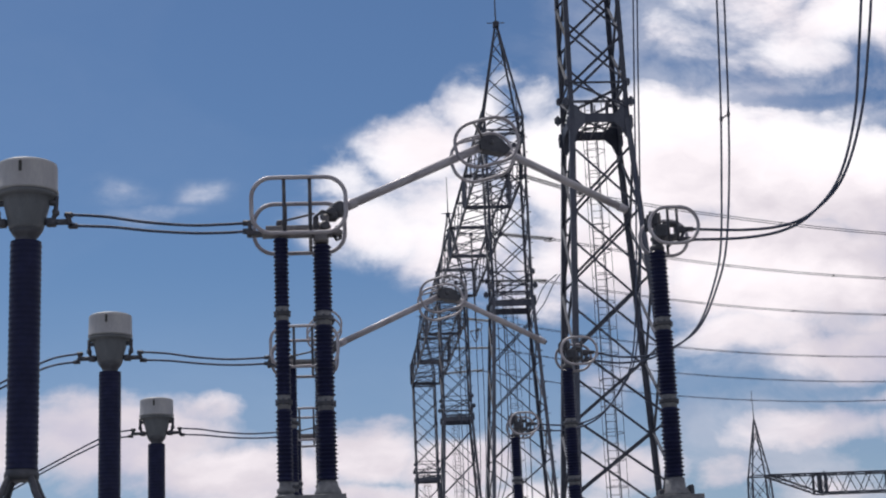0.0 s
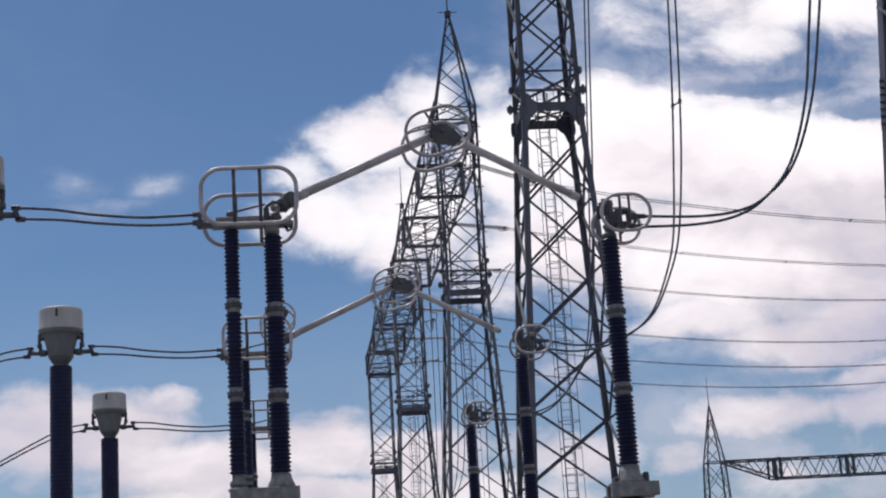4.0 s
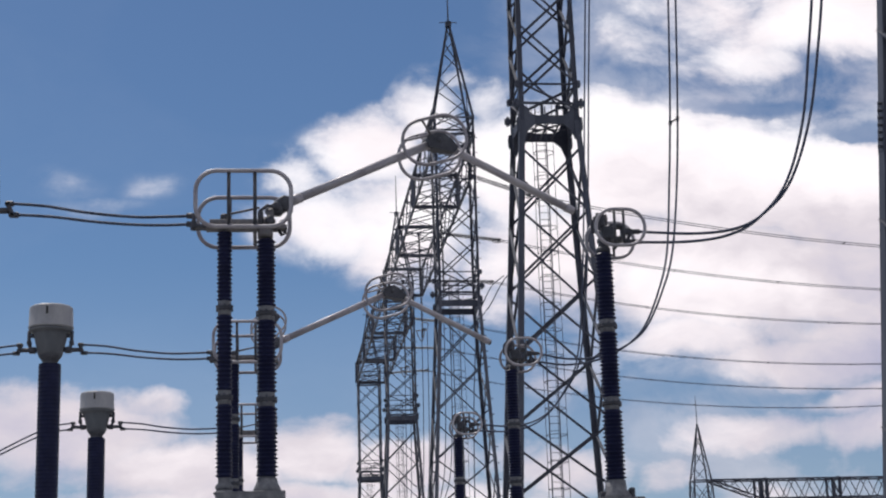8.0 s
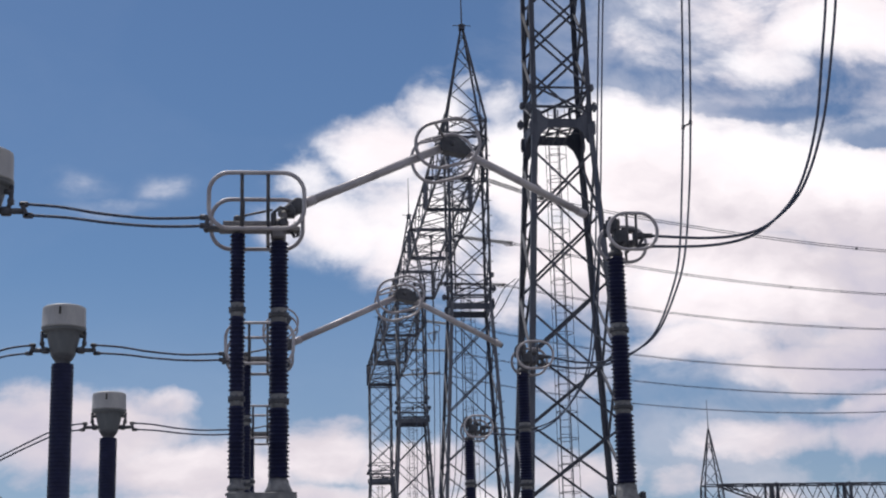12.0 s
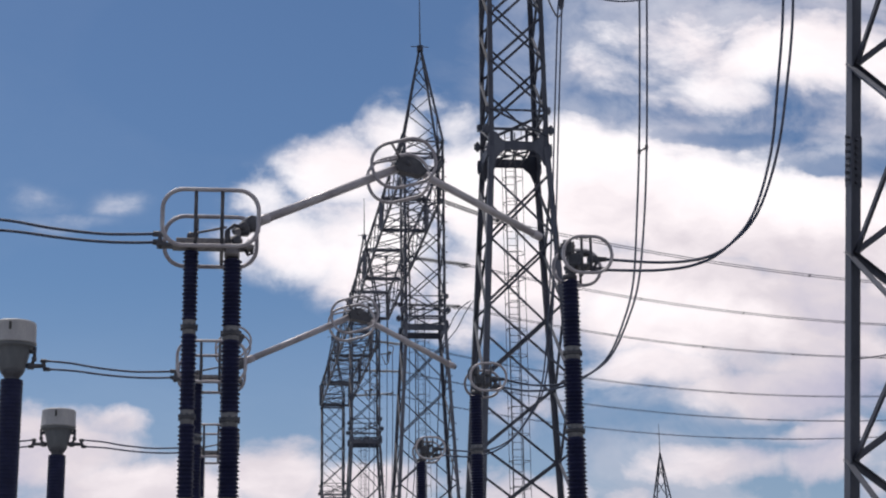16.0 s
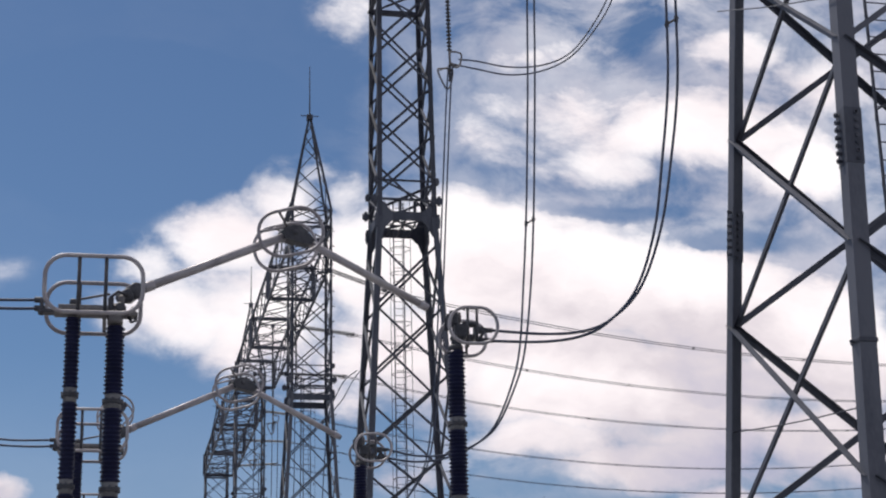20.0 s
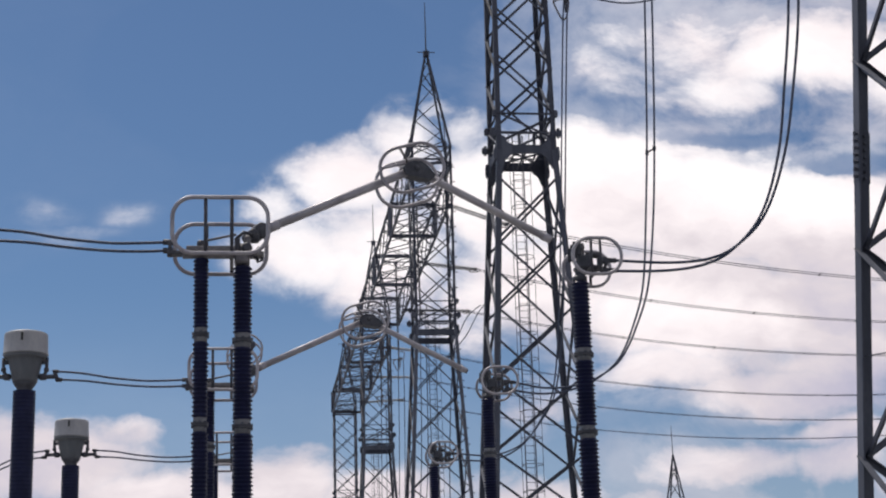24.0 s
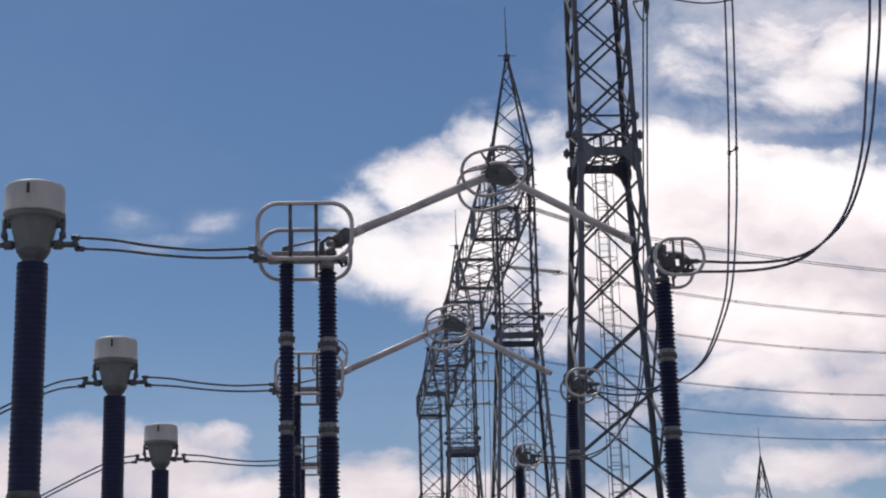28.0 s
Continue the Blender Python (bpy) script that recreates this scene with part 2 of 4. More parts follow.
CONCRETE = surface("concrete", [(0.26, 0.255, 0.24), (0.34, 0.33, 0.31), (0.42, 0.41, 0.39)], 0.9, 0.0, 2.0, 0.4, 40)
GRAVEL = surface("gravel", [(0.13, 0.13, 0.128), (0.21, 0.21, 0.207), (0.33, 0.328, 0.32)], 0.95, 0.0, 0.2, 0.8, 18)

# ---- shapes ----


def join(*shapes):
    verts, faces = [], []
    for v, f in shapes:
        n = len(verts)
        verts += list(v)
        faces += [tuple(i + n for i in g) for g in f]
    return verts, faces


def box(x0, y0, z0, x1, y1, z1, c=0.008):
    """A block with chamfered edges."""
    c = min(c, (x1 - x0) / 3, (y1 - y0) / 3, (z1 - z0) / 3)
    bm = bmesh.new()
    bmesh.ops.create_cube(bm, size=1)
    for v in bm.verts:
        v.co = Vector(((x0 + x1) / 2 + v.co.x * (x1 - x0), (y0 + y1) / 2 + v.co.y * (y1 - y0), (z0 + z1) / 2 + v.co.z * (z1 - z0)))
    bmesh.ops.bevel(bm, geom=bm.edges[:], offset=c, segments=1, affect="EDGES")
    bm.verts.index_update()
    out = [v.co.copy() for v in bm.verts], [tuple(v.index for v in f.verts) for f in bm.faces]
    bm.free()
    return out


def moved(shape, m):
    return [m @ Vector(v) for v in shape[0]], shape[1]


def lathe(profile, seg=16, caps=True):
    verts, faces = [], []
    for r, z in profile:
        verts += [Vector((r * math.cos(i * math.tau / seg), r * math.sin(i * math.tau / seg), z)) for i in range(seg)]
    for k in range(len(profile) - 1):
        for i in range(seg):
            j = (i + 1) % seg
            faces.append((k * seg + i, k * seg + j, (k + 1) * seg + j, (k + 1) * seg + i))
    if caps:
        faces.append(tuple(range(seg))[::-1])
        faces.append(tuple(range((len(profile) - 1) * seg, len(profile) * seg)))
    return verts, faces


def rounded(points, closed=False, steps=6):
    """A smooth line through the points."""
    p = [Vector(q) for q in points]
    n, out = len(p), []
    for i in range(n if closed else n - 1):
        a, b, c, d = (p[(i + k) % n] if closed else p[min(max(i + k, 0), n - 1)] for k in (-1, 0, 1, 2))
        for s in range(steps):
            t = s / steps
            out.append(0.5 * (2 * b + (c - a) * t + (2 * a - 5 * b + 4 * c - d) * t * t + (3 * b - a - 3 * c + d) * t ** 3))
    return out if closed else out + [p[-1]]


def tube(line, r, seg=8, closed=False, r_end=None):
    p = [Vector(q) for q in line]
    n, verts, faces = len(p), [], []
    side = None
    for i in range(n):
        t = (p[(i + 1) % n] - p[i - 1]) if closed else (p[min(i + 1, n - 1)] - p[max(i - 1, 0)])
        t.normalize()
        if side is None:
            side = t.orthogonal().normalized()
        side = (side - t * side.dot(t)).normalized()
        other = t.cross(side)
        k = r if r_end is None else r + (r_end - r) * i / (n - 1)
        verts += [p[i] + side * (k * math.cos(a * math.tau / seg)) + other * (k * math.sin(a * math.tau / seg)) for a in range(seg)]
    for i in range(n if closed else n - 1):
        for a in range(seg):
            b, j = (a + 1) % seg, (i + 1) % n
            faces.append((i * seg + a, i * seg + b, j * seg + b, j * seg + a))
    if not closed:
        faces += [tuple(range(seg))[::-1], tuple(range((n - 1) * seg, n * seg))]
    return verts, faces


def angle_bar(p, q, w, thick=None, hint=(0, 0, 1), turn=0.0):
    """A rolled steel angle from p to q."""
    p, q = Vector(p), Vector(q)
    k = thick or max(0.012, w * 0.12)
    t = (q - p).normalized()
    a = Vector(hint) - t * t.dot(Vector(hint))
    a = a.normalized() if a.length > 0.05 else t.orthogonal().normalized()
    b = t.cross(a)
    if turn:
        c, s = math.cos(radians(turn)), math.sin(radians(turn))
        a, b = a * c + b * s, b * c - a * s
    sec = [(0, 0), (w, 0), (w, k), (k, k), (k, w), (0, w)]
    verts = [e + a * (x - w * 0.3) + b * (y - w * 0.3) for e in (p, q) for x, y in sec]
    faces = [(i, (i + 1) % 6, 6 + (i + 1) % 6, 6 + i) for i in range(6)] + [(5, 4, 3, 2, 1, 0), (6, 7, 8, 9, 10, 11)]
    return verts, faces


def mesh_of(name, shape, material, smooth=False):
    me = bpy.data.meshes.new(name)
    me.from_pydata([tuple(v) for v in shape[0]], [], shape[1])
    me.materials.append(material)
    if smooth:
        me.polygons.foreach_set("use_smooth", [True] * len(me.polygons))
    me.update()
    return me


def part(name, shape, material, parent, label="", smooth=False, at=None):
    """One mesh under a thing or a part. shape: vertices and faces, or a mesh to share."""
    me = shape if isinstance(shape, bpy.types.Mesh) else mesh_of(name, shape, material, smooth)
    ob = new(name, me)
    ob.parent = parent
    if at is not None:
        ob.location = at
    return tagged(ob, label=label) if label else ob


def thing(name, x, y, z, label, category, group="", turn=0.0):
    ob = new(name)
    ob.empty_display_size = 0.3
    ob.matrix_basis = pose(x, y, z, 0, 0, turn)
    return tagged(ob, label, category, group)


def shed_profile(r, r_core, z0, z1, count):
    """Sheds of a porcelain column, large and small by turns."""
    out, h = [(r_core, z0)], (z1 - z0) / count
    for i in range(count):
        z, rr = z0 + i * h, r if i % 2 == 0 else r * 0.94
        out += [(r_core, z + 0.12 * h), (rr - 0.006, z + 0.36 * h), (rr, z + 0.46 * h), (rr - 0.008, z + 0.56 * h), (r_core, z + 0.92 * h)]
    return out + [(r_core, z1)]


# ---- ground ----
me = mesh_of("ground", ([(-4500, -4500, 0), (4500, -4500, 0), (4500, 4500, 0), (-4500, 4500, 0)], [(0, 1, 2, 3)]), GRAVEL)
tagged(new("ground", me), "grey gravel ground of the switchyard", "ground", kind="structure")


def footing(parent, x, y, half, top=0.25):
    part("footing", box(x - half, y - half, -0.05, x + half, y + half, top, 0.03), CONCRETE, parent, "concrete footing")


# ---- lattice gantry: columns and beams ----
WAIST, BEAM_LOW, BEAM_TOP, PEAK = 21.4, 30.45, 31.4, 37.3
HALF = [(0.0, 2.35), (WAIST, 1.05), (BEAM_LOW, 0.95), (BEAM_TOP, 0.95)]


def half_at(z):
    for (z0, h0), (z1, h1) in zip(HALF, HALF[1:]):
        if z <= z1:
            return h0 + (h1 - h0) * (z - z0) / (z1 - z0)
    return HALF[-1][1]


CORNERS = [(-1, -1), (1, -1), (1, 1), (-1, 1)]


def corner(i, z):
    h = half_at(z)
    return Vector((CORNERS[i % 4][0] * h, CORNERS[i % 4][1] * h, z))


def cross_panel(t, z0, z1, w, stagger=0.0, lift=0.0):
    for i in range(4):
        mid = (corner(i, z0) + corner(i + 1, z1)) / 2
        out = Vector((mid.x, mid.y, 0)).normalized()
        for k, (p, q) in enumerate(((corner(i, z0), corner(i + 1, z1)), (corner(i + 1, z0), corner(i, z1)))):
            d = out * (0.03 if k else -0.03)
            if i == 0 and k:
                d = d + Vector((0, 0, lift))
            if i == 2 and not k:
                d = d - Vector((0, 0, stagger))
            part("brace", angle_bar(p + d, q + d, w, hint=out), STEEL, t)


def plain_panel(t, z0, z1):
    """One storey of crossed braces: on every face one runs outside the legs and the other inside them."""
    for i in range(4):
        mid = (corner(i, z0) + corner(i + 1, z1)) / 2
        out = Vector((mid.x, mid.y, 0)).normalized()
        drop = Vector((0, 0, -0.32 if i == 2 else 0.0))
        part("brace", angle_bar(corner(i, z1) + out * 0.04, corner(i + 1, z0) + out * 0.04 + (drop if i != 2 else Vector()), 0.088, hint=out), STEEL, t)
        part("brace", angle_bar(corner(i + 1, z1) - out * 0.05, corner(i, z0) - out * 0.05 + drop, 0.074 if i != 2 else 0.09, hint=-out), STEEL, t)


def ring_of_struts(t, z, w):
    for i in range(4):
        part("strut", angle_bar(corner(i, z), corner(i + 1, z), w), STEEL, t)


def ladder(t, x, y, z0, z1, name="ladder"):
    """A caged ladder with its rungs and hoops."""
    rails = join(*[tube([(x + s * 0.19, y, z0), (x + s * 0.19, y, z1)], 0.023, 6) for s in (-1, 1)])
    lad = part(name, rails, STEEL, t, "caged steel ladder")
    n = int((z1 - z0) / 0.26)
    rung = mesh_of("rung", tube([(x - 0.19, y, 0), (x + 0.19, y, 0)], 0.011, 5), STEEL)
    for i in range(n):
        part("rung", rung, STEEL, lad, at=(0, 0, z0 + 0.26 * (i + 0.5)))
    loop = [(x - 0.21, y, 0)] + [(x + 0.38 * math.cos(a), y - 0.34 - 0.38 * math.sin(a), 0) for a in [math.pi - math.pi * k / 8 for k in range(9)]] + [(x + 0.21, y, 0)]
    hoop = mesh_of("hoop", tube(loop, 0.014, 5), STEEL)
    for i in range(int((z1 - z0 - 2.2) / 0.95)):
        part("hoop", hoop, STEEL, lad, at=(0, 0, z0 + 2.2 + 0.95 * i))
    for k in (0, 4, 8):
        q = loop[1 + k]
        part("cage_bar", tube([(q[0], q[1], z0 + 2.2), (q[0], q[1], z1)], 0.011, 5), STEEL, lad)


def lugs(t, z, reach, high):
    """Bolted lugs that stand out from the four legs."""
    for i in range(4):
        c = corner(i, z)
        d = CORNERS[i][0] * reach
        x0, x1 = sorted((c.x, c.x + d))
        part("lug", join(box(x0, c.y - 0.05, z - high, x1, c.y + 0.05, z + high), box(c.x + d * 0.55 - 0.05, c.y - 0.09, z - high * 1.5, c.x + d * 0.55 + 0.05, c.y + 0.09, z + high * 1.6)), STEEL, t)


def waist(t, drop=0.0):
    """Where the legs change their slope: a girth of plates with small openings, corner gussets, rails and lugs."""
    for i in range(4):
        a, b = corner(i, WAIST), corner(i + 1, WAIST)
        along = (b - a).normalized()
        out = Vector(((a + b).x, (a + b).y, 0)).normalized()
        m = Matrix((along, out, Vector((0, 0, 1)))).transposed().to_4x4()
        m.translation = (a + b) / 2
        h = half_at(WAIST)
        part("girth_plate", moved(box(-h, -0.02, -0.14 - drop, h, 0.02, 0.20 - drop), m), STEEL, t, "wide riveted girth plate")
        if drop:
            part("girth_bar", moved(box(-h, -0.02, 0.24, h, 0.02, 0.36), m), STEEL, t)
            continue
        for s in (-1, 1):
            g = [(s * (h + 0.06), -0.03, -0.75), (s * (h - 0.14), -0.03, -0.7), (s * (h - 0.28), -0.03, -0.36), (s * (h - 0.52), -0.03, -0.15), (s * (h - 0.52), -0.03, 0.2), (s * (h - 0.36), -0.03, 0.3), (s * (h - 0.25), -0.03, 0.52), (s * h, -0.03, 0.6)]
            g = [Vector(q) for q in g]
            n = len(g)
            shape = g + [q + Vector((0, 0.06, 0)) for q in g], [tuple(range(n)), tuple(range(n, 2 * n))[::-1]] + [(k, k + n, (k + 1) % n + n, (k + 1) % n) for k in range(n)]
            part("gusset", moved(shape, m), STEEL, t)
    if not drop:
        for x in (-0.42, -0.02, 0.40):
            part("platform_bar", box(x - 0.03, -1.0, WAIST - 0.08, x + 0.03, 1.0, WAIST - 0.03), STEEL, t)
        for x in (-0.25, 0.30):
            part("stub_post", box(x - 0.05, -1.02, WAIST + 0.2, x + 0.05, -0.94, WAIST + 0.62), STEEL, t)
    lugs(t, WAIST + 0.65, 0.28, 0.11)
    lugs(t, WAIST + 1.4, 0.18, 0.08)
    lugs(t, WAIST - 0.15, 0.16, 0.16)


BOLTS = {}


def bolt_mesh(r, length, way=(0, 0, 1)):
    """A bolt from its foot along way, one mesh for all that are alike."""
    key = (r, length, way)
    if key not in BOLTS:
        d = Vector(way)
        BOLTS[key] = mesh_of("bolt", join(tube([d * 0.0, d * length], r, 6), tube([d * (length * 0.82), d * length], r * 1.5, 6)), STEEL)
    return BOLTS[key]


def splices(t, z, i):
    """A bolted splice on one leg."""
    turn, spin = Vector((-CORNERS[i][0], 0, 0)), 0 if CORNERS[i][0] * CORNERS[i][1] > 0 else -90
    plate = part("splice", angle_bar(corner(i, z - 0.36), corner(i, z + 0.36), 0.222, 0.036, turn, spin), STEEL, t, "bolted splice plate")
    for k in range(7):
        p = corner(i, z - 0.30 + 0.10 * k)
        for side_x, length in ((False, 0.088), (True, 0.118)):
            d = Vector((0, -CORNERS[i][1], 0)) if side_x else Vector((-CORNERS[i][0], 0, 0))
            n = (CORNERS[i][0], 0, 0) if side_x else (0, CORNERS[i][1], 0)
            part("bolt", bolt_mesh(0.021, length, n), STEEL, plate, at=p + d * 0.08)


UPPER = [WAIST + 0.3, 22.72, 24.65, 26.57, 28.5, BEAM_LOW]


def column(x, y, label, nodes, plain=False, ladder_x=-0.05, leg=0.21, joint=((6.4, 0), (6.4, 1), (6.4, 2), (6.4, 3)), head=0.95, drop=0.0, base=2.22, slim=1.0):
    """A square lattice column; nodes: the heights at which the braces of its lower part meet the legs."""
    HALF[:] = [(0.0, base), (WAIST, 1.05), (BEAM_LOW, head), (BEAM_TOP, head)]
    t = thing("gantry_column", x, y, 0, label, "gantry column", "gantry columns")
    for i in range(4):
        footing(t, CORNERS[i][0] * base, CORNERS[i][1] * base, 0.6)
        turn, spin = Vector((-CORNERS[i][0], 0, 0)), 0 if CORNERS[i][0] * CORNERS[i][1] > 0 else -90
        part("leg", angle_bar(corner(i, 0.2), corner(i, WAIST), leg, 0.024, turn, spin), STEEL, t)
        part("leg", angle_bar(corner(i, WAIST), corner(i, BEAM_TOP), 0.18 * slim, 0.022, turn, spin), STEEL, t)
    for z, i in joint:
        splices(t, z, i)
    for z0, z1 in zip(nodes, nodes[1:]):
        if plain:
            plain_panel(t, z0, z1)
        else:
            cross_panel(t, z0, z1, 0.085 * slim, 0.18, -0.06)
    for z0, z1 in zip(UPPER, UPPER[1:]):
        cross_panel(t, z0, z1, 0.085 * slim, 0.27, 0.12)
    cross_panel(t, BEAM_LOW, BEAM_TOP, 0.075 * slim)
    for z, w in ((WAIST + 0.65, 0.09), (WAIST + 1.4, 0.08), (BEAM_LOW, 0.18), (BEAM_TOP, 0.13)):
        ring_of_struts(t, z, w * slim)
    waist(t, drop)
    ladder(t, ladder_x, 0.55, 0.3, WAIST + 1.1)
    part("plan_brace", angle_bar(corner(1, WAIST + 0.02), corner(3, WAIST + 0.02), 0.06), STEEL, t)
    part("plan_brace", angle_bar((corner(0, WAIST) + corner(3, WAIST)) / 2, (corner(1, WAIST) + corner(2, WAIST)) / 2, 0.05), STEEL, t)
    return t


def peak(t):
    """The pointed earth-wire peak with its rod, on a column."""
    tip = Vector((0, 0, PEAK))
    at = lambda i, k: corner(i, BEAM_TOP).lerp(tip, k)
    for i in range(4):
        part("peak_leg", angle_bar(at(i, 0), at(i, 0.98), 0.11, hint=(CORNERS[i][0], 0, 0)), STEEL, t)
        for k, (lo, hi) in enumerate(((0.0, 0.26), (0.26, 0.48), (0.48, 0.66), (0.66, 0.80), (0.80, 0.91))):
            p, q = (at(i, lo), at(i + 1, hi)) if k % 2 else (at(i + 1, lo), at(i, hi))
            part("peak_brace", angle_bar(p, q, 0.05), STEEL, t)
    part("tip_plate", box(-0.16, -0.16, PEAK - 0.25, 0.16, 0.16, PEAK + 0.05), STEEL, t)
    part("tip_arm", join(box(-0.50, -0.025, PEAK - 0.01, 0.50, 0.025, PEAK + 0.03), box(-0.025, -0.4, PEAK - 0.02, 0.025, 0.4, PEAK + 0.03)), STEEL, t)
    part("lightning_rod", tube([(0, 0, PEAK), (0, 0, PEAK + 3.0)], 0.045, 6, r_end=0.02), STEEL, t, "thin steel lightning rod")


COLX = 10.65
COLUMN_LABEL = "tapered lattice gantry column of galvanised steel angles"
NODES = [0.3, 2.7, 5.25, 7.8, 10.35, 12.9, 15.5, 18.0, 20.4]
near = column(COLX - 0.03, 58.7, COLUMN_LABEL + " with a bolted waist", NODES)
side = column(10.385, 19.35, COLUMN_LABEL + " with a caged ladder", [0.3, 1.85, 4.72, 7.5, 10.15, 12.68, 15.1, 17.4, 19.4, 20.75], True, 0.02, 0.205, ((8.84, 0), (8.8, 3), (8.8, 1), (8.8, 2)), base=2.35)
for low, high in (((-1.98, 1.98, 6.05), (-1.98, -1.98, 5.55)), ((-1.80, 1.80, 12.2), (-1.80, -1.75, 10.7))):
    part("earth_wire", tube(rounded([low, Vector(low).lerp(Vector(high), 0.5) + Vector((0, 0, -0.03)), high]), 0.009, 5), STEEL, side, "thin bare earthing wire")
for i, z in ((0, 6.3), (1, 9.2)):
    c, sx, sy = corner(i, z), CORNERS[i][0], CORNERS[i][1]
    part("clamp_band", join(box(min(c.x - sx * 0.16, c.x + sx * 0.075), min(c.y - sy * 0.16, c.y + sy * 0.075), z - 0.03, max(c.x - sx * 0.16, c.x + sx * 0.075), max(c.y - sy * 0.16, c.y + sy * 0.075), z + 0.03, 0.01), tube([c + Vector((sx * 0.12, -sy * 0.06, 0)), c + Vector((-sx * 0.17, -sy * 0.06, 0))], 0.02, 6)), STEEL, side, "clamped steel band on the leg")
side.matrix_basis = side.matrix_basis @ pose(0, 0, 0, 0, 0, 0.8) @ Matrix.Diagonal((1.017, 1.017, 1, 1))


def step_bolts(t, i, z0, z1):
    """Climbing bolts up one leg, by turns on its two sides."""
    for k in range(int((z1 - z0) / 0.42)):
        z = z0 + 0.42 * k
        d = Vector((CORNERS[i][0], 0, 0)) if k % 2 else Vector((0, CORNERS[i][1], 0))
        c = corner(i, z)
        part("step_bolt", bolt_mesh(0.024, 0.16, tuple(d)), STEEL, t, at=c)


tall = column(COLX + 0.01, 87.4, COLUMN_LABEL + " ending in a pointed peak", NODES, head=1.06, drop=0.32, leg=0.18, slim=0.74)
peak(tall)
step_bolts(tall, 1, 8.0, BEAM_TOP)
step_bolts(tall, 2, 14.0, BEAM_TOP)
for dx, y in ((0.20, 126.1), (0.26, 163.0)):
    copy_thing(tall, pose(COLX + dx, y, 0))


def beam(at, length, label, panels, low, top, half, along_x=False, w=0.07, frames=4, taper=0.0, narrow=0.0, first=None):
    """A square lattice beam with heavier frames across it at even steps; taper: the stretch over which its foot comes down from the column's top."""
    t = thing("gantry_beam", *at, label, "gantry beam", "gantry beams")
    h = top - low
    foot = lambda e: h * (1 - e / taper) if e < taper else 0.0
    side = lambda s, e: s * half - (narrow * max(0.0, 1 - e / 6.0) if s > 0 else 0.0)
    pt = (lambda s, e, z: Vector((e, side(s, e), z))) if along_x else (lambda s, e, z: Vector((side(s, e), e, z)))
    for s in (-1, 1):
        for e0, e1 in ((0, 6.0), (6.0, length)):
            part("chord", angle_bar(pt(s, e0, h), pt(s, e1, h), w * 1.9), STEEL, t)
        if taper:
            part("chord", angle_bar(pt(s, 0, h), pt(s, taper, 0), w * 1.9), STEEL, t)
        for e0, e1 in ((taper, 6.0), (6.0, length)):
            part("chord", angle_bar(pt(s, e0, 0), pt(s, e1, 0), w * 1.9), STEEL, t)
    step = length / panels
    for k in range(panels):
        a, b = k * step, (k + 1) * step
        for s in (-1, 1):
            if along_x:
                mid = (a + b) / 2
                part("brace", angle_bar(pt(s, a, foot(a)), pt(s, mid, h), w * 0.8), STEEL, t)
                part("brace", angle_bar(pt(s, b, foot(b)), pt(s, mid, h), w * 0.8), STEEL, t)
                continue
            part("brace", angle_bar(pt(s, a, foot(a)), pt(s, b, h), w * 0.8), STEEL, t)
            part("brace", angle_bar(pt(s, b, foot(b)), pt(s, a, h), w * 0.8), STEEL, t)
        for z0, z1 in ((foot(a), foot(b)), (h, h)):
            part("brace", angle_bar(pt(-1, a, z0), pt(1, b, z1), w * 0.72), STEEL, t)
            part("brace", angle_bar(pt(1, a, z0), pt(-1, b, z1), w * 0.72), STEEL, t)
        if k % frames == (frames - 1 if first is None else first):
            for s in (-1, 1):
                part("post", angle_bar(pt(s, b, 0), pt(s, b, h), w * 3.0), STEEL, t)
                if along_x:
                    part("post", angle_bar(pt(s, b - 0.75, 0), pt(s, b - 0.75, h), w * 2.2), STEEL, t)
            for z in (0.0, h):
                part("frame_bar", angle_bar(pt(-1, b, z), pt(1, b, z), w * 3.6), STEEL, t)
            part("frame_bar", angle_bar(pt(-1, b, 0), pt(1, b, h), w), STEEL, t)
        elif k % 2:
            for z in (foot(b), h):
                part("strut", angle_bar(pt(-1, b, z), pt(1, b, z), w), STEEL, t)
    return t


BEAM_LABEL = "square lattice gantry beam of steel angles between two columns"
BEAM_X = 11.15
beam((BEAM_X, 20.4, BEAM_LOW), 37.4, BEAM_LABEL, 12, BEAM_LOW, 32.5, 1.4, narrow=0.85)
beam((BEAM_X, 88.5, BEAM_LOW), 36.6, BEAM_LABEL, 12, BEAM_LOW, 32.5, 1.4, narrow=0.85)
beam((BEAM_X, 127.2, BEAM_LOW), 35.6, BEAM_LABEL, 12, BEAM_LOW, 32.5, 1.4, narrow=0.85)


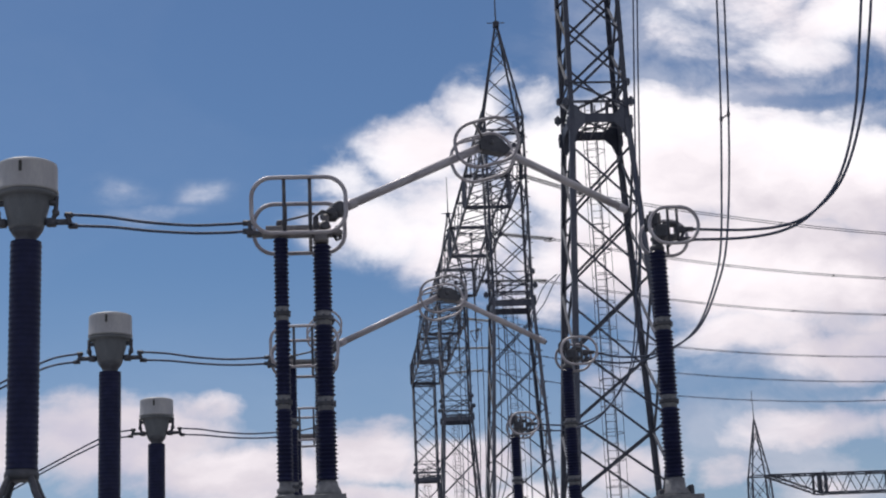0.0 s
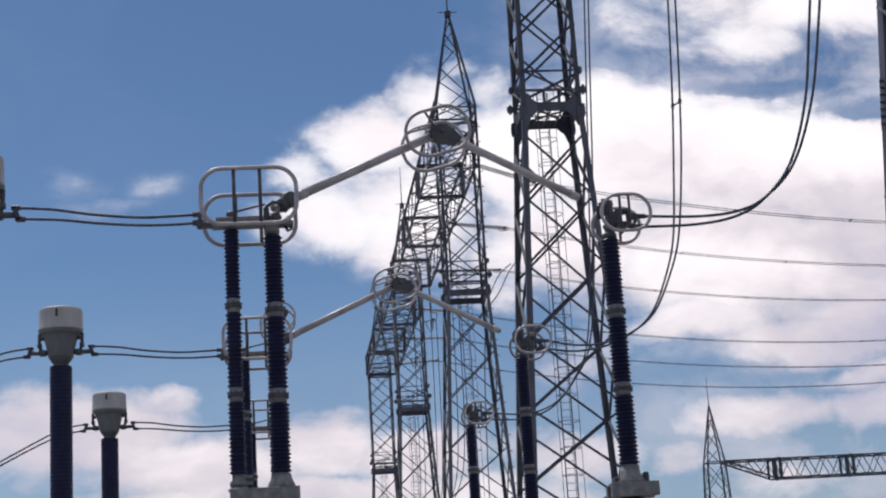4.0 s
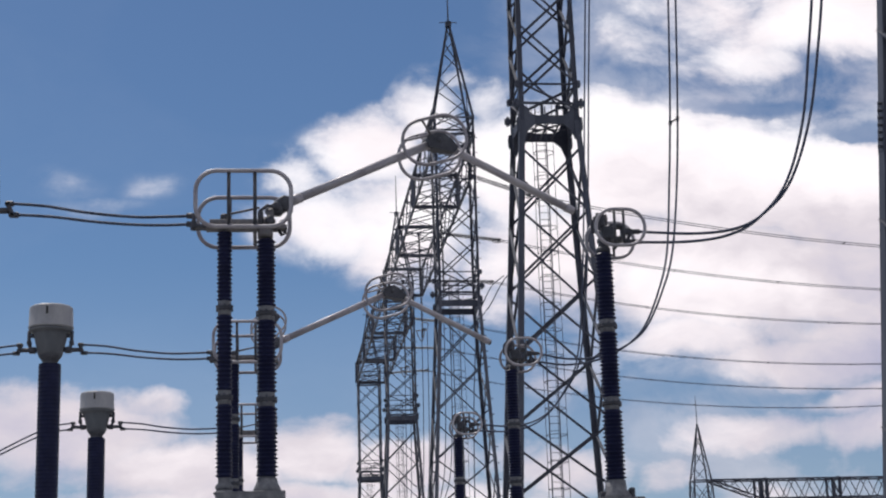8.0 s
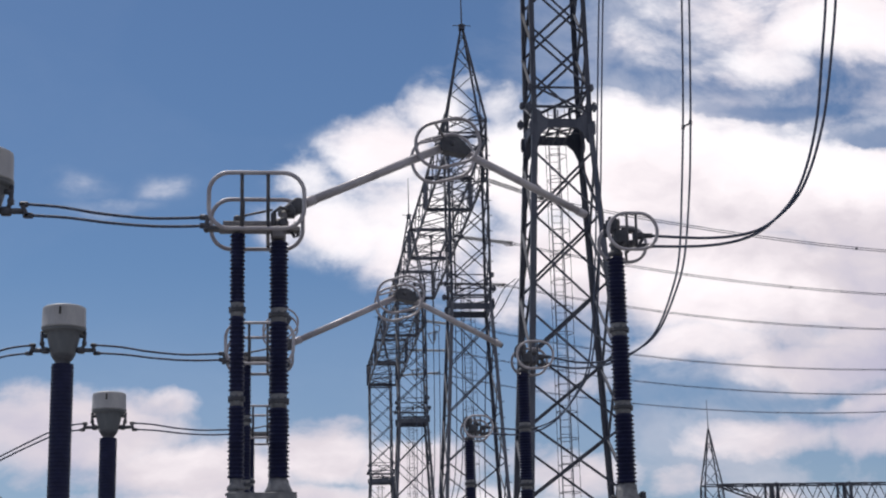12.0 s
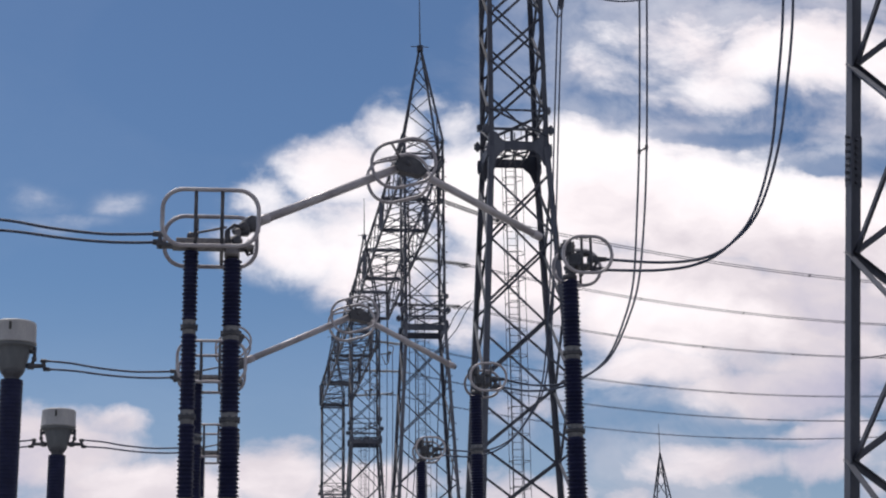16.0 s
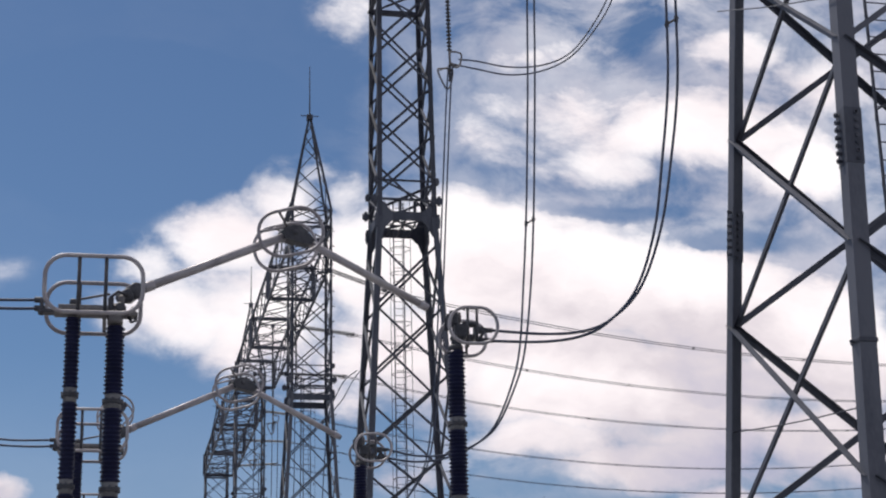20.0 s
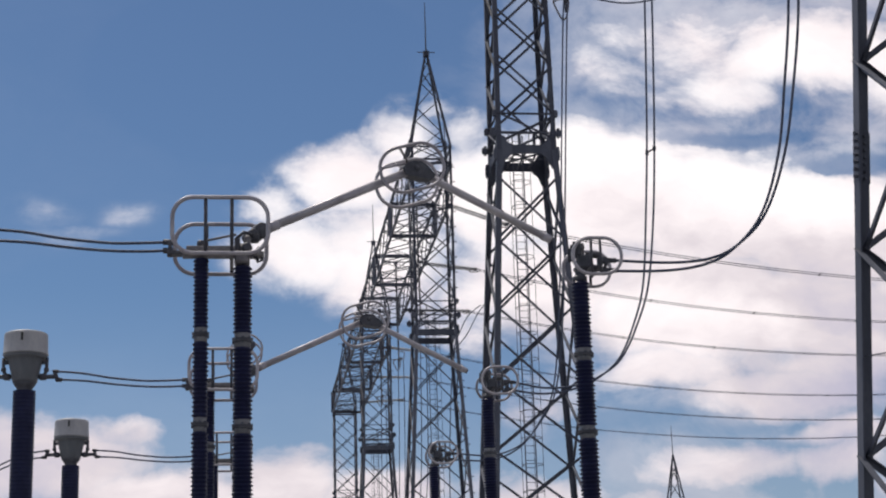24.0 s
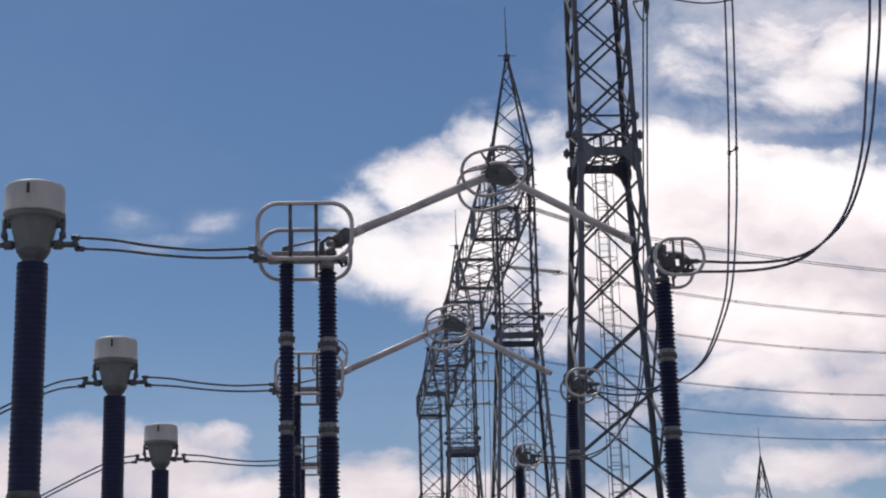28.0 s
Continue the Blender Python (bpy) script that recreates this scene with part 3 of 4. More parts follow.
# ---- the lower gantry far off ----
def far_gantry(x):
    t = thing("gantry_column", x, 165.0, 0, "distant slim lattice column with a pointed peak and rod", "gantry column", "far gantry")
    base, top, tip = 1.75, 20.6, 26.3
    at = lambda i, z: Vector((CORNERS[i % 4][0] * (base + (0.86 - base) * z / top), CORNERS[i % 4][1] * (base + (0.86 - base) * z / top), z))
    for i in range(4):
        footing(t, CORNERS[i][0] * base, CORNERS[i][1] * base, 0.5)
        part("leg", angle_bar(at(i, 0.2), at(i, top), 0.15, hint=(CORNERS[i][0], 0, 0)), STEEL, t)
        part("peak_leg", angle_bar(at(i, top), Vector((0, 0, tip)), 0.12, hint=(CORNERS[i][0], 0, 0)), STEEL, t)
        for k in range(8):
            z0, z1 = 0.3 + k * 2.5, 0.3 + (k + 1) * 2.5
            part("brace", angle_bar(at(i, z0), at(i + 1, z1), 0.06), STEEL, t)
            part("brace", angle_bar(at(i + 1, z0), at(i, z1), 0.06), STEEL, t)
        for k in range(3):
            a, b = at(i, top).lerp(Vector((0, 0, tip)), k * 0.27), at(i + 1, top).lerp(Vector((0, 0, tip)), (k + 1) * 0.27)
            part("peak_brace", angle_bar(a, b, 0.06), STEEL, t)
        part("strut", angle_bar(at(i, top), at(i + 1, top), 0.12), STEEL, t)
    part("lightning_rod", tube([(0, 0, tip - 0.2), (0, 0, tip + 2.9)], 0.05, 6, r_end=0.02), STEEL, t, "thin steel lightning rod")


for x in (43.85, 71.6):
    far_gantry(x)
beam((44.7, 165.0, 18.7), 26.1, "distant lattice gantry beam between two slim columns", 14, 18.7, 20.6, 0.9, True, 0.085, 4, 5.0, first=2)

# ---- switchgear: three phases, one behind the other ----
PHASE, TWIN_Y, POST_Y, POST_X = 11.0, 25.73, 28.0, 5.99
TWIN_R, TWIN_L, CT_X = 0.17, -0.47, -4.41
LEAN = math.degrees(math.atan2(POST_Y - TWIN_Y, POST_X - TWIN_R))   # the switch's axis, off square by this much

SECTIONS = {}


def insulator(parent, x, y, z0, joints, r):
    """A post of three porcelain units between metal flanges; joints: the flanges' heights, from the foot to the head."""
    post = part("post_insulator", lathe([(r * 0.98, z0 - 0.16), (r * 1.05, z0 - 0.14), (r * 1.05, z0 - 0.10), (r * 0.75, z0 - 0.06), (r * 0.75, z0 + 0.02)], 14), CEMENT, parent, "three-part dark porcelain post insulator", True)
    post.location = (x, y, 0)
    for k, (a, b) in enumerate(zip(joints, joints[1:])):
        lo, hi = a + (0.02 if k == 0 else 0.11), b - (0.02 if k == len(joints) - 2 else 0.11)
        grow = 1.08 - 0.05 * k
        count = 17
        key = (round(hi - lo, 3), round(r * grow, 4))
        if key not in SECTIONS:
            SECTIONS[key] = mesh_of("porcelain_unit", lathe(shed_profile(r * grow, r * grow * 0.77, 0, hi - lo, count), 18), GLAZE, True)
        part("porcelain_unit", SECTIONS[key], GLAZE, post, at=(0, 0, lo))
    for z in joints[1:-1]:
        neck = part("flange", lathe([(r * 0.70, z - 0.12), (r * 0.80, z - 0.11), (r * 0.82, z - 0.034), (r * 0.82, z + 0.034), (r * 0.80, z + 0.11), (r * 0.70, z + 0.12)], 16), CEMENT, post, "pale grey cast flange", True)
        part("flange_ring", lathe([(r * 0.82, z - 0.034), (r * 1.02, z - 0.03), (r * 1.03, z - 0.005), (r * 0.97, z), (r * 1.03, z + 0.005), (r * 1.02, z + 0.03), (r * 0.82, z + 0.034)], 16), DARK, neck, "dark bolted ring", True)
        for k in range(8):
            part("bolt", bolt_mesh(0.014, 0.10), STEEL, post, at=(r * 0.9 * math.cos(k * math.tau / 8), r * 0.9 * math.sin(k * math.tau / 8), z - 0.05))
    return post


def stadium(cx, cy, cz, w, h, corner_r, m=None):
    """A closed upright line, rounded at the corners, in the x-z plane."""
    out = []
    for sx, sz, a0 in ((1, 1, 0), (-1, 1, 90), (-1, -1, 180), (1, -1, 270)):
        for k in range(9):
            a = radians(a0 + k * 90 / 8)
            out.append(Vector((cx + sx * (w / 2 - corner_r) + corner_r * math.cos(a), cy, cz + sz * (h / 2 - corner_r) + corner_r * math.sin(a))))
    return [m @ p for p in out] if m else out


def stand(parent, x0, x1, y, top, legs, paint=STEEL):
    """A steel support: a boxed top frame on tubular legs with base plates."""
    part("top_frame", join(box(x0, y - 0.28, top - 0.22, x1, y - 0.14, top), box(x0, y + 0.14, top - 0.22, x1, y + 0.28, top), box(x0, y - 0.28, top - 0.02, x1, y + 0.28, top + 0.015)), paint, parent, "galvanised steel channel frame")
    for x in legs:
        part("support_leg", tube([(x, y, 0.2), (x, y, top - 0.2)], 0.19, 20), STEEL, parent, "round steel support pole", True)
        part("base_plate", box(x - 0.33, y - 0.33, 0.2, x + 0.33, y + 0.33, 0.235), STEEL, parent)
        footing(parent, x, y, 0.55, 0.2)


def arm_frame(turn):
    """The plane of the switch's arm: along it, across it, up."""
    return pose(TWIN_R, 0, 0, 0, 0, turn)


def disconnector(k, label, elbow, tip, shoulder=(0.40, 9.10)):
    """Two posts, a rotating one and a bearing one, with the shielded drive head and the folding arm. Heights above the ground; elbow and tip along the axis and up."""
    y = TWIN_Y + PHASE * k
    t = thing("disconnector", 0, y, 0, label, "disconnector", "disconnector switches")
    stand(t, -0.60, 0.44, 0, 4.50, (-0.15,), CEMENT)
    for x, r, joints in ((TWIN_R, 0.157, (4.73, 5.92, 7.26, 8.46)), (TWIN_L, 0.128, (4.73, 5.96, 7.35, 8.58))):
        insulator(t, x, 0, 4.73, joints, r)
    part("foot_casting", lathe([(0.215, 4.51), (0.21, 4.56), (0.165, 4.65), (0.145, 4.73)], 14), CEMENT, t, "", True).location = (TWIN_R, 0, 0)
    part("foot_casting", lathe([(0.16, 4.50), (0.16, 4.53), (0.09, 4.58), (0.09, 4.73)], 14), CEMENT, t, "", True).location = (TWIN_L, 0, 0)
    # head frame and shielding hoops
    part("head_plate", join(box(-0.76, -0.13, 8.60, 0.50, 0.13, 8.66), box(-0.70, -0.16, 8.66, 0.12, 0.16, 8.74)), CAST, t, "pale cast aluminium head plate")
    for dy, mid, high in ((-0.52, 8.965, 0.89), (0.72, 8.925, 0.83)):
        part("corona_hoop", tube(stadium(-0.175, dy, mid, 1.46, high, 0.32), 0.034, 12, True), ALU, t, "bright aluminium corona hoop", True)
        for x in (-0.40, 0.00):
            part("hoop_bar", tube([(x, dy, mid - high / 2 + 0.02), (x, dy, mid + high / 2 - 0.02)], 0.029, 8), DARK, t, "", True)
    for x in (-0.40, 0.00):
        part("hoop_bracket", box(x - 0.03, -0.53, 8.56, x + 0.03, 0.72, 8.60), CAST, t)
    part("terminal_pad", join(box(-1.00, -0.10, 8.62, -0.74, 0.10, 8.68), box(-0.98, -0.05, 8.60, -0.92, 0.05, 8.84)), DARK, t)
    for z in (8.835, 8.70):
        part("clamp", tube([(-1.06, 0, z), (-0.90, 0, z)], 0.046, 10), DARK, t, "", True)
    part("crank", join(lathe([(0.07, 8.74), (0.07, 8.84), (0.05, 8.86)], 12), ([], [])), DARK, t, "", True).location = (TWIN_L, 0, 0)
    part("drive_link", tube([(TWIN_L + 0.04, -0.05, 8.84), (TWIN_R - 0.1, -0.12, 8.93)], 0.02, 8), CAST, t, "", True)
    m = arm_frame(LEAN)
    put = lambda a, z, across=0.0: m @ Vector((a, across, z))
    part("gearbox", join(box(TWIN_R - 0.13, -0.15, 8.47, TWIN_R + 0.11, 0.15, 8.62, 0.03), box(TWIN_R - 0.15, -0.12, 8.62, TWIN_R + 0.15, 0.12, 8.80, 0.05), box(TWIN_R + 0.02, -0.15, 8.74, TWIN_R + 0.13, 0.10, 8.93, 0.04)), CAST, t, "grey cast gearbox of the arm")
    part("gear_cover", join(box(TWIN_R - 0.13, -0.17, 8.66, TWIN_R - 0.04, -0.11, 8.88, 0.02), moved(lathe([(0.06, 0), (0.075, 0.02), (0.075, 0.06), (0.05, 0.08)], 14), pose(TWIN_R + 0.06, -0.11, 8.72, 90, 0, 0))), DARK, t, "", True)
    part("gear_lever", join(tube([(TWIN_R - 0.1, -0.14, 8.86), (TWIN_R + 0.02, -0.16, 8.96), (TWIN_R + 0.14, -0.14, 8.93)], 0.026, 8), tube([(TWIN_R + 0.13, -0.15, 8.58), (TWIN_R + 0.26, -0.12, 8.72)], 0.03, 8)), DARK, t, "", True)
    part("bearing", join(moved(lathe([(0.06, -0.2), (0.075, -0.17), (0.075, 0.17), (0.06, 0.2)], 16), Matrix.Translation(put(0.12, 8.96)) @ pose(0, 0, 0, 90, 0, LEAN)), box(TWIN_R + 0.02, -0.1, 8.84, TWIN_R + 0.26, 0.1, 8.98, 0.03)), DARK, t, "dark bearing block", True)
    part("counter_link", join(tube([put(0.16, 8.62, -0.1), put(0.22, 8.52, -0.1), put(0.28, 8.55, -0.1), put(0.28, 8.66, -0.1), put(0.22, 8.72, -0.1)], 0.028, 8)), DARK, t, "", True)
    sh, el, tp = put(*shoulder), put(*elbow), put(*tip)
    lower = (el - sh).normalized()
    part("hinge", join(tube([sh - lower * 0.16, sh + lower * 0.0], 0.092, 14), moved(lathe([(0.10, -0.14), (0.125, -0.12), (0.125, 0.12), (0.10, 0.14)], 18), Matrix.Translation(sh - lower * 0.13) @ pose(0, 0, 0, 90, 0, LEAN))), DARK, t, "dark cast hinge with bolts", True)
    part("hinge_bolt", join(tube([sh + Vector((0.03, -0.14, -0.12)), sh + Vector((0.03, 0.14, -0.12))], 0.024, 8), tube([sh + Vector((-0.10, -0.17, -0.02)), sh + Vector((-0.10, 0.17, -0.02))], 0.04, 8)), BLACK, t)
    part("lower_arm", join(tube([sh - lower * 0.05, el], 0.072, 18), tube([sh + lower * 0.02, sh + lower * 0.22], 0.082, 18)), ALU, t, "long aluminium tube arm", True)
    upper = (tp - el).normalized()
    part("upper_arm", join(tube([el + upper * 0.1, tp - upper * 0.12], 0.065, 18), tube([tp - upper * 0.15, tp - upper * 0.04, tp + upper * 0.02], 0.078, 18, r_end=0.066)), ALU, t, "long aluminium tube arm with a contact tip", True)
    part("contact_tip", join(tube([tp - upper * 0.01, tp + upper * 0.05], 0.058, 12), tube([tp - upper * 0.1 + Vector((0, 0, -0.06)), tp - upper * 0.1 + Vector((0, 0, 0.08))], 0.02, 8)), DARK, t)
    # the elbow: a wedge-shaped housing between two tilted hoops
    ahead = Vector((m[0][0], m[1][0], 0))
    n = Vector((m[0][1], m[1][1], 0))
    fold = math.atan2(lower.z, lower.dot(ahead)) - radians(22)
    c, si = math.cos(fold), math.sin(fold)
    outline = [(-0.22, 0.02), (-0.15, 0.09), (-0.04, 0.125), (0.11, 0.12), (0.21, 0.05), (0.36, -0.11), (0.27, -0.20), (0.0, -0.16), (-0.20, -0.12)]
    wedge = [el + ahead * (x * c - z * si) + Vector((0, 0, x * si + z * c)) for x, z in outline]
    k = len(wedge)
    wide = [q - n * 0.11 for q in wedge] + [q + n * 0.11 for q in wedge]
    part("elbow_housing", (wide, [tuple(range(k)), tuple(range(k, 2 * k))[::-1]] + [(i, i + k, (i + 1) % k + k, (i + 1) % k) for i in range(k)]), DARK, t, "dark wedge-shaped elbow housing")
    part("elbow_pin", tube([el - n * 0.125, el + n * 0.125], 0.05, 12), DARK, t, "", True)
    turn = Matrix.Translation(el) @ pose(0, 0, 0, 0, -math.degrees(math.atan2(lower.z, lower.dot(ahead))) * 0.55, 0)
    for dy in (-0.34, 0.50):
        part("elbow_hoop", tube(stadium(-0.08, dy, -0.06, 1.06, 0.78, 0.36, turn), 0.029, 10, True), ALU, t, "aluminium corona hoop round the elbow", True)
        part("hoop_bar", tube([turn @ Vector((-0.19, dy, 0.32)), turn @ Vector((-0.13, dy * 0.7, 0.2)), turn @ Vector((-0.07, dy * 0.3, 0.08))], 0.022, 8), CAST, t, "", True)
    part("hoop_rod", tube([turn @ Vector((-0.6, -0.33, 0.05)), turn @ Vector((-0.1, -0.12, 0.1))], 0.022, 8), ALU, t, "", True)
    return t


disconnector(0, "disconnector switch on twin dark posts, its aluminium arm opening", (3.05, 10.43), (5.66, 9.50))
disconnector(1, "disconnector switch on twin dark posts with a half-open arm", (3.12, 10.43), (5.66, 9.43))
disconnector(2, "disconnector switch on twin dark posts, its arm folded upright", (0.22, 11.85), (0.30, 9.45), (0.10, 9.1))


def contact_post(y):
    """The fixed contact that the arm closes into, on one tall post."""
    t = thing("contact_post", POST_X, y, 0, "fixed contact with round corona hoops on a dark porcelain post", "insulator post", "fixed contact posts")
    stand(t, -0.38, 0.42, 0, 4.55, (0.0,), CEMENT)
    insulator(t, 0, 0, 4.86, (4.86, 6.16, 7.50, 8.81), 0.168)
    part("foot_casting", lathe([(0.25, 4.56), (0.25, 4.61), (0.18, 4.70), (0.165, 4.86)], 14), CEMENT, t, "pale grey cast foot", True)
    part("foot_lug", box(0.21, -0.10, 4.56, 0.30, 0.10, 4.74, 0.02), DARK, t)
    part("foot_lug", box(-0.29, -0.1, 4.56, -0.20, 0.1, 4.68, 0.02), DARK, t)
    part("cap", lathe([(0.11, 8.79), (0.13, 8.82), (0.13, 8.87), (0.09, 8.9)], 14), DARK, t, "", True)
    for dy in (-0.40, 0.50):
        part("corona_hoop", tube(stadium(0.24, dy, 9.155, 0.85, 0.64, 0.31), 0.031, 10, True), ALU, t, "grey aluminium corona hoop", True)
    for x in (0.14, 0.30):
        for dy in (-0.40, 0.50):
            part("hoop_bar", tube([(x, dy, 9.49), (x, dy, 8.83)], 0.024, 8), DARK, t, "", True)
        part("hoop_bracket", box(x - 0.03, -0.4, 8.98, x + 0.03, 0.5, 9.03), DARK, t)
    for dy in (-0.13, 0.09):
        part("contact_jaw", join(box(-0.06, dy, 9.24, 0.03, dy + 0.05, 9.50, 0.02), box(-0.17, dy + 0.005, 9.18, -0.05, dy + 0.045, 9.43, 0.02), box(-0.12, dy + 0.01, 9.40, -0.02, dy + 0.04, 9.49, 0.015)), DARK, t, "dark spring contact jaw")
    part("jaw_spring", join(tube([(-0.10, -0.15, 9.30), (-0.10, 0.15, 9.30)], 0.022, 8), tube([(0.06, -0.12, 9.38), (0.06, 0.12, 9.38)], 0.03, 8), box(0.04, -0.10, 9.26, 0.085, 0.10, 9.47, 0.012)), CAST, t)
    part("contact_block", join(box(-0.03, -0.13, 9.02, 0.21, 0.13, 9.26, 0.03), box(-0.09, -0.09, 8.98, 0.10, 0.09, 9.06, 0.02), box(-0.07, -0.07, 8.84, 0.07, 0.07, 9.0, 0.02)), DARK, t, "dark cast contact block")
    part("cross_plate", join(box(0.12, -0.10, 9.24, 0.36, 0.10, 9.31, 0.015), box(0.18, -0.10, 9.00, 0.38, 0.10, 9.08, 0.015), box(0.33, -0.08, 9.06, 0.38, 0.08, 9.26, 0.012)), DARK, t)
    part("terminal_pad", join(box(0.36, -0.06, 9.12, 0.50, 0.06, 9.24, 0.02), box(0.36, -0.05, 8.93, 0.52, 0.05, 9.02, 0.02), moved(box(-0.028, -0.05, -0.14, 0.028, 0.05, 0.14, 0.012), pose(0.47, 0, 9.09, 0, 28, 0))), DARK, t)
    for z in (9.18, 9.0):
        part("clamp", tube([(0.44, 0, z), (0.66, 0, z)], 0.045, 10), DARK, t, "", True)
    return t


for k in range(3):
    contact_post(POST_Y + PHASE * k)
for y in (94.0, 107.0, 120.0):
    contact_post(y)


def current_transformer(k):
    """A top-heavy instrument transformer: head tank with a pale cap, on one long porcelain column."""
    t = thing("current_transformer", CT_X, TWIN_Y + PHASE * k, 0, "current transformer with a pale grey round head on dark porcelain", "current transformer", "current transformers")
    stand(t, -0.5, 0.5, 0, 4.0, (0.0,))
    part("base_tank", join(lathe([(0.30, 4.02), (0.50, 4.06), (0.52, 4.40), (0.50, 4.52), (0.40, 4.56), (0.12, 4.58)], 24), box(-0.3, -0.6, 4.10, 0.3, -0.44, 4.40, 0.03)), GREY, t, "grey steel base tank", True)
    part("foot_flange", lathe([(0.20, 4.90), (0.255, 4.92), (0.262, 5.0), (0.235, 5.05), (0.225, 5.07)], 28), DARK, t, "dark cast flange under the porcelain", True)
    for k in range(4):
        a = radians(45 + 90 * k)
        way = Vector((math.cos(a), math.sin(a), 0))
        rib = [way * 0.20 + Vector((0, 0, 4.95)), way * 0.27 + Vector((0, 0, 4.86)), way * 0.35 + Vector((0, 0, 4.70)), way * 0.47 + Vector((0, 0, 4.54))]
        part("foot_rib", join(tube(rounded(rib, steps=4), 0.055, 8), box(way.x * 0.47 - 0.09, way.y * 0.47 - 0.09, 4.50, way.x * 0.47 + 0.09, way.y * 0.47 + 0.09, 4.56, 0.015)), DARK, t, "", True)
    part("porcelain_column", lathe(shed_profile(0.246, 0.240, 5.06, 8.60, 80), 28), GLAZE, t, "tall finely ribbed dark porcelain column", True)
    part("neck", lathe([(0.20, 8.58), (0.165, 8.62), (0.165, 8.66), (0.21, 8.72), (0.26, 8.80)], 28), DARK, t, "", True)
    part("head_tank", lathe([(0.25, 8.78), (0.272, 8.84), (0.305, 9.00), (0.352, 9.20), (0.368, 9.285), (0.385, 9.30), (0.455, 9.315), (0.465, 9.35), (0.46, 9.39)], 32), GREY, t, "dark grey tapering head tank", True)
    part("cap", lathe([(0.455, 9.38), (0.485, 9.385), (0.485, 9.415), (0.474, 9.43), (0.466, 9.80), (0.458, 9.845), (0.41, 9.872), (0.0, 9.90)], 36), PALE, t, "pale grey cylindrical cap with a slight dome", True)
    part("level_mark", join(*[moved(box(-0.024, -0.012, 9.63, 0.024, 0.006, 9.80, 0.004), pose(0.472 * math.sin(radians(a)), -0.472 * math.cos(radians(a)), 0, 0, 0, a)) for a in (-4.0,)]), BLACK, t, "black oil-level slot")
    for s in (-1, 1):
        a, b = sorted((s * 0.28, s * 0.62))
        p, q = sorted((s * 0.30, s * 0.46))
        part("terminal", join(tube([(s * 0.27, 0, 8.92), (s * 0.66, 0, 8.92)], 0.048, 12), box(p, -0.07, 8.85, q, 0.07, 8.98, 0.02), tube([(s * 0.40, -0.02, 8.93), (s * 0.452, -0.02, 9.06), (s * 0.456, -0.02, 9.33)], 0.038, 8), box(min(s * 0.33, s * 0.47), -0.06, 9.19, max(s * 0.33, s * 0.47), 0.04, 9.27, 0.02), box(min(s * 0.40, s * 0.50), -0.07, 9.02, max(s * 0.40, s * 0.50), 0.05, 9.12, 0.02)), DARK, t, "dark cast primary terminal with its bracket", True)
        part("clamp", join(moved(box(-0.035, -0.05, -0.13, 0.035, 0.05, 0.13, 0.015), pose(s * 0.66, 0, 8.94, 0, -22 * s, 0)), box(min(s * 0.58, s * 0.72), -0.05, 8.99, max(s * 0.58, s * 0.72), 0.05, 9.07, 0.02), box(min(s * 0.64, s * 0.80), -0.05, 8.81, max(s * 0.64, s * 0.80), 0.05, 8.89, 0.02)), DARK, t)
    return t


for k in range(3):
    current_transformer(k)


# ---- conductors ----
def conductor(name, lines, label, at, r=0.024, spacers=(), group="", seg=7, steps=8):
    """A bundle of bare conductors; lines: points of each, from the place at. spacers: places along it where a clamp holds the two apart."""
    t = thing(name, *at, label, "conductor", group)
    o = Vector(at)
    paths = [rounded([Vector(p) - o for p in line], steps=steps) for line in lines]
    for path in paths:
        part("strand", tube(path, r, seg), WIRE, t, "", True)
    for f in spacers:
        p, q = (path[int(f * (len(path) - 1))] for path in paths)
        p, q = p + Vector((0, 0, 0.05)), q - Vector((0, 0, 0.07))
        d = (q - p).normalized()
        part("spacer", join(tube([p - d * 0.05, q + d * 0.05], 0.022, 6), tube([p + Vector((0, 0, -0.06)), p + Vector((0, 0, 0.06))], 0.04, 8), tube([q + Vector((0, 0, -0.06)), q + Vector((0, 0, 0.06))], 0.04, 8)), DARK, t)
    return t


for k in range(3):
    y = TWIN_Y + PHASE * k
    upper = [(-3.76, y, 9.035), (-3.2, y, 8.99), (-2.6, y, 8.89), (-1.9, y, 8.82), (-1.4, y, 8.82), (-0.98, y, 8.835)]
    lower = [(-3.68, y, 8.855), (-3.1, y, 8.82), (-2.5, y, 8.745), (-1.9, y, 8.695), (-1.4, y, 8.685), (-0.98, y, 8.70)]
    conductor("bundle_conductor", [upper, lower], "twin bare conductors sagging between transformer and switch", (-2.3, y, 8.8), group="twin conductors")
    over = [(-5.06, y, 9.035), (-5.6, y, 8.96), (-6.1, y, 8.76), (-6.9, y, 8.36), (-8.0, y, 7.78), (-9.5, y, 6.9)]
    under = [(-5.14, y, 8.855), (-5.65, y, 8.79), (-6.15, y, 8.60), (-6.95, y, 8.22), (-8.05, y, 7.64), (-9.55, y, 6.76)]
    conductor("bundle_conductor", [over, under], "twin bare conductors dropping away from the transformer", (-6.0, y, 8.8), group="twin conductors")
    # the apparatus off to the side that this drop ends on
    t = thing("insulator_post", -9.6, y, 0, "dark porcelain support post on a steel stand", "insulator post", "side posts")
    stand(t, -0.3, 0.3, 0, 2.6, (0.0,))
    insulator(t, 0, 0, 2.72, (2.72, 4.0, 5.3, 6.6), 0.135)
    part("cap", box(-0.2, -0.12, 6.58, 0.2, 0.12, 6.82, 0.03), CAST, t)


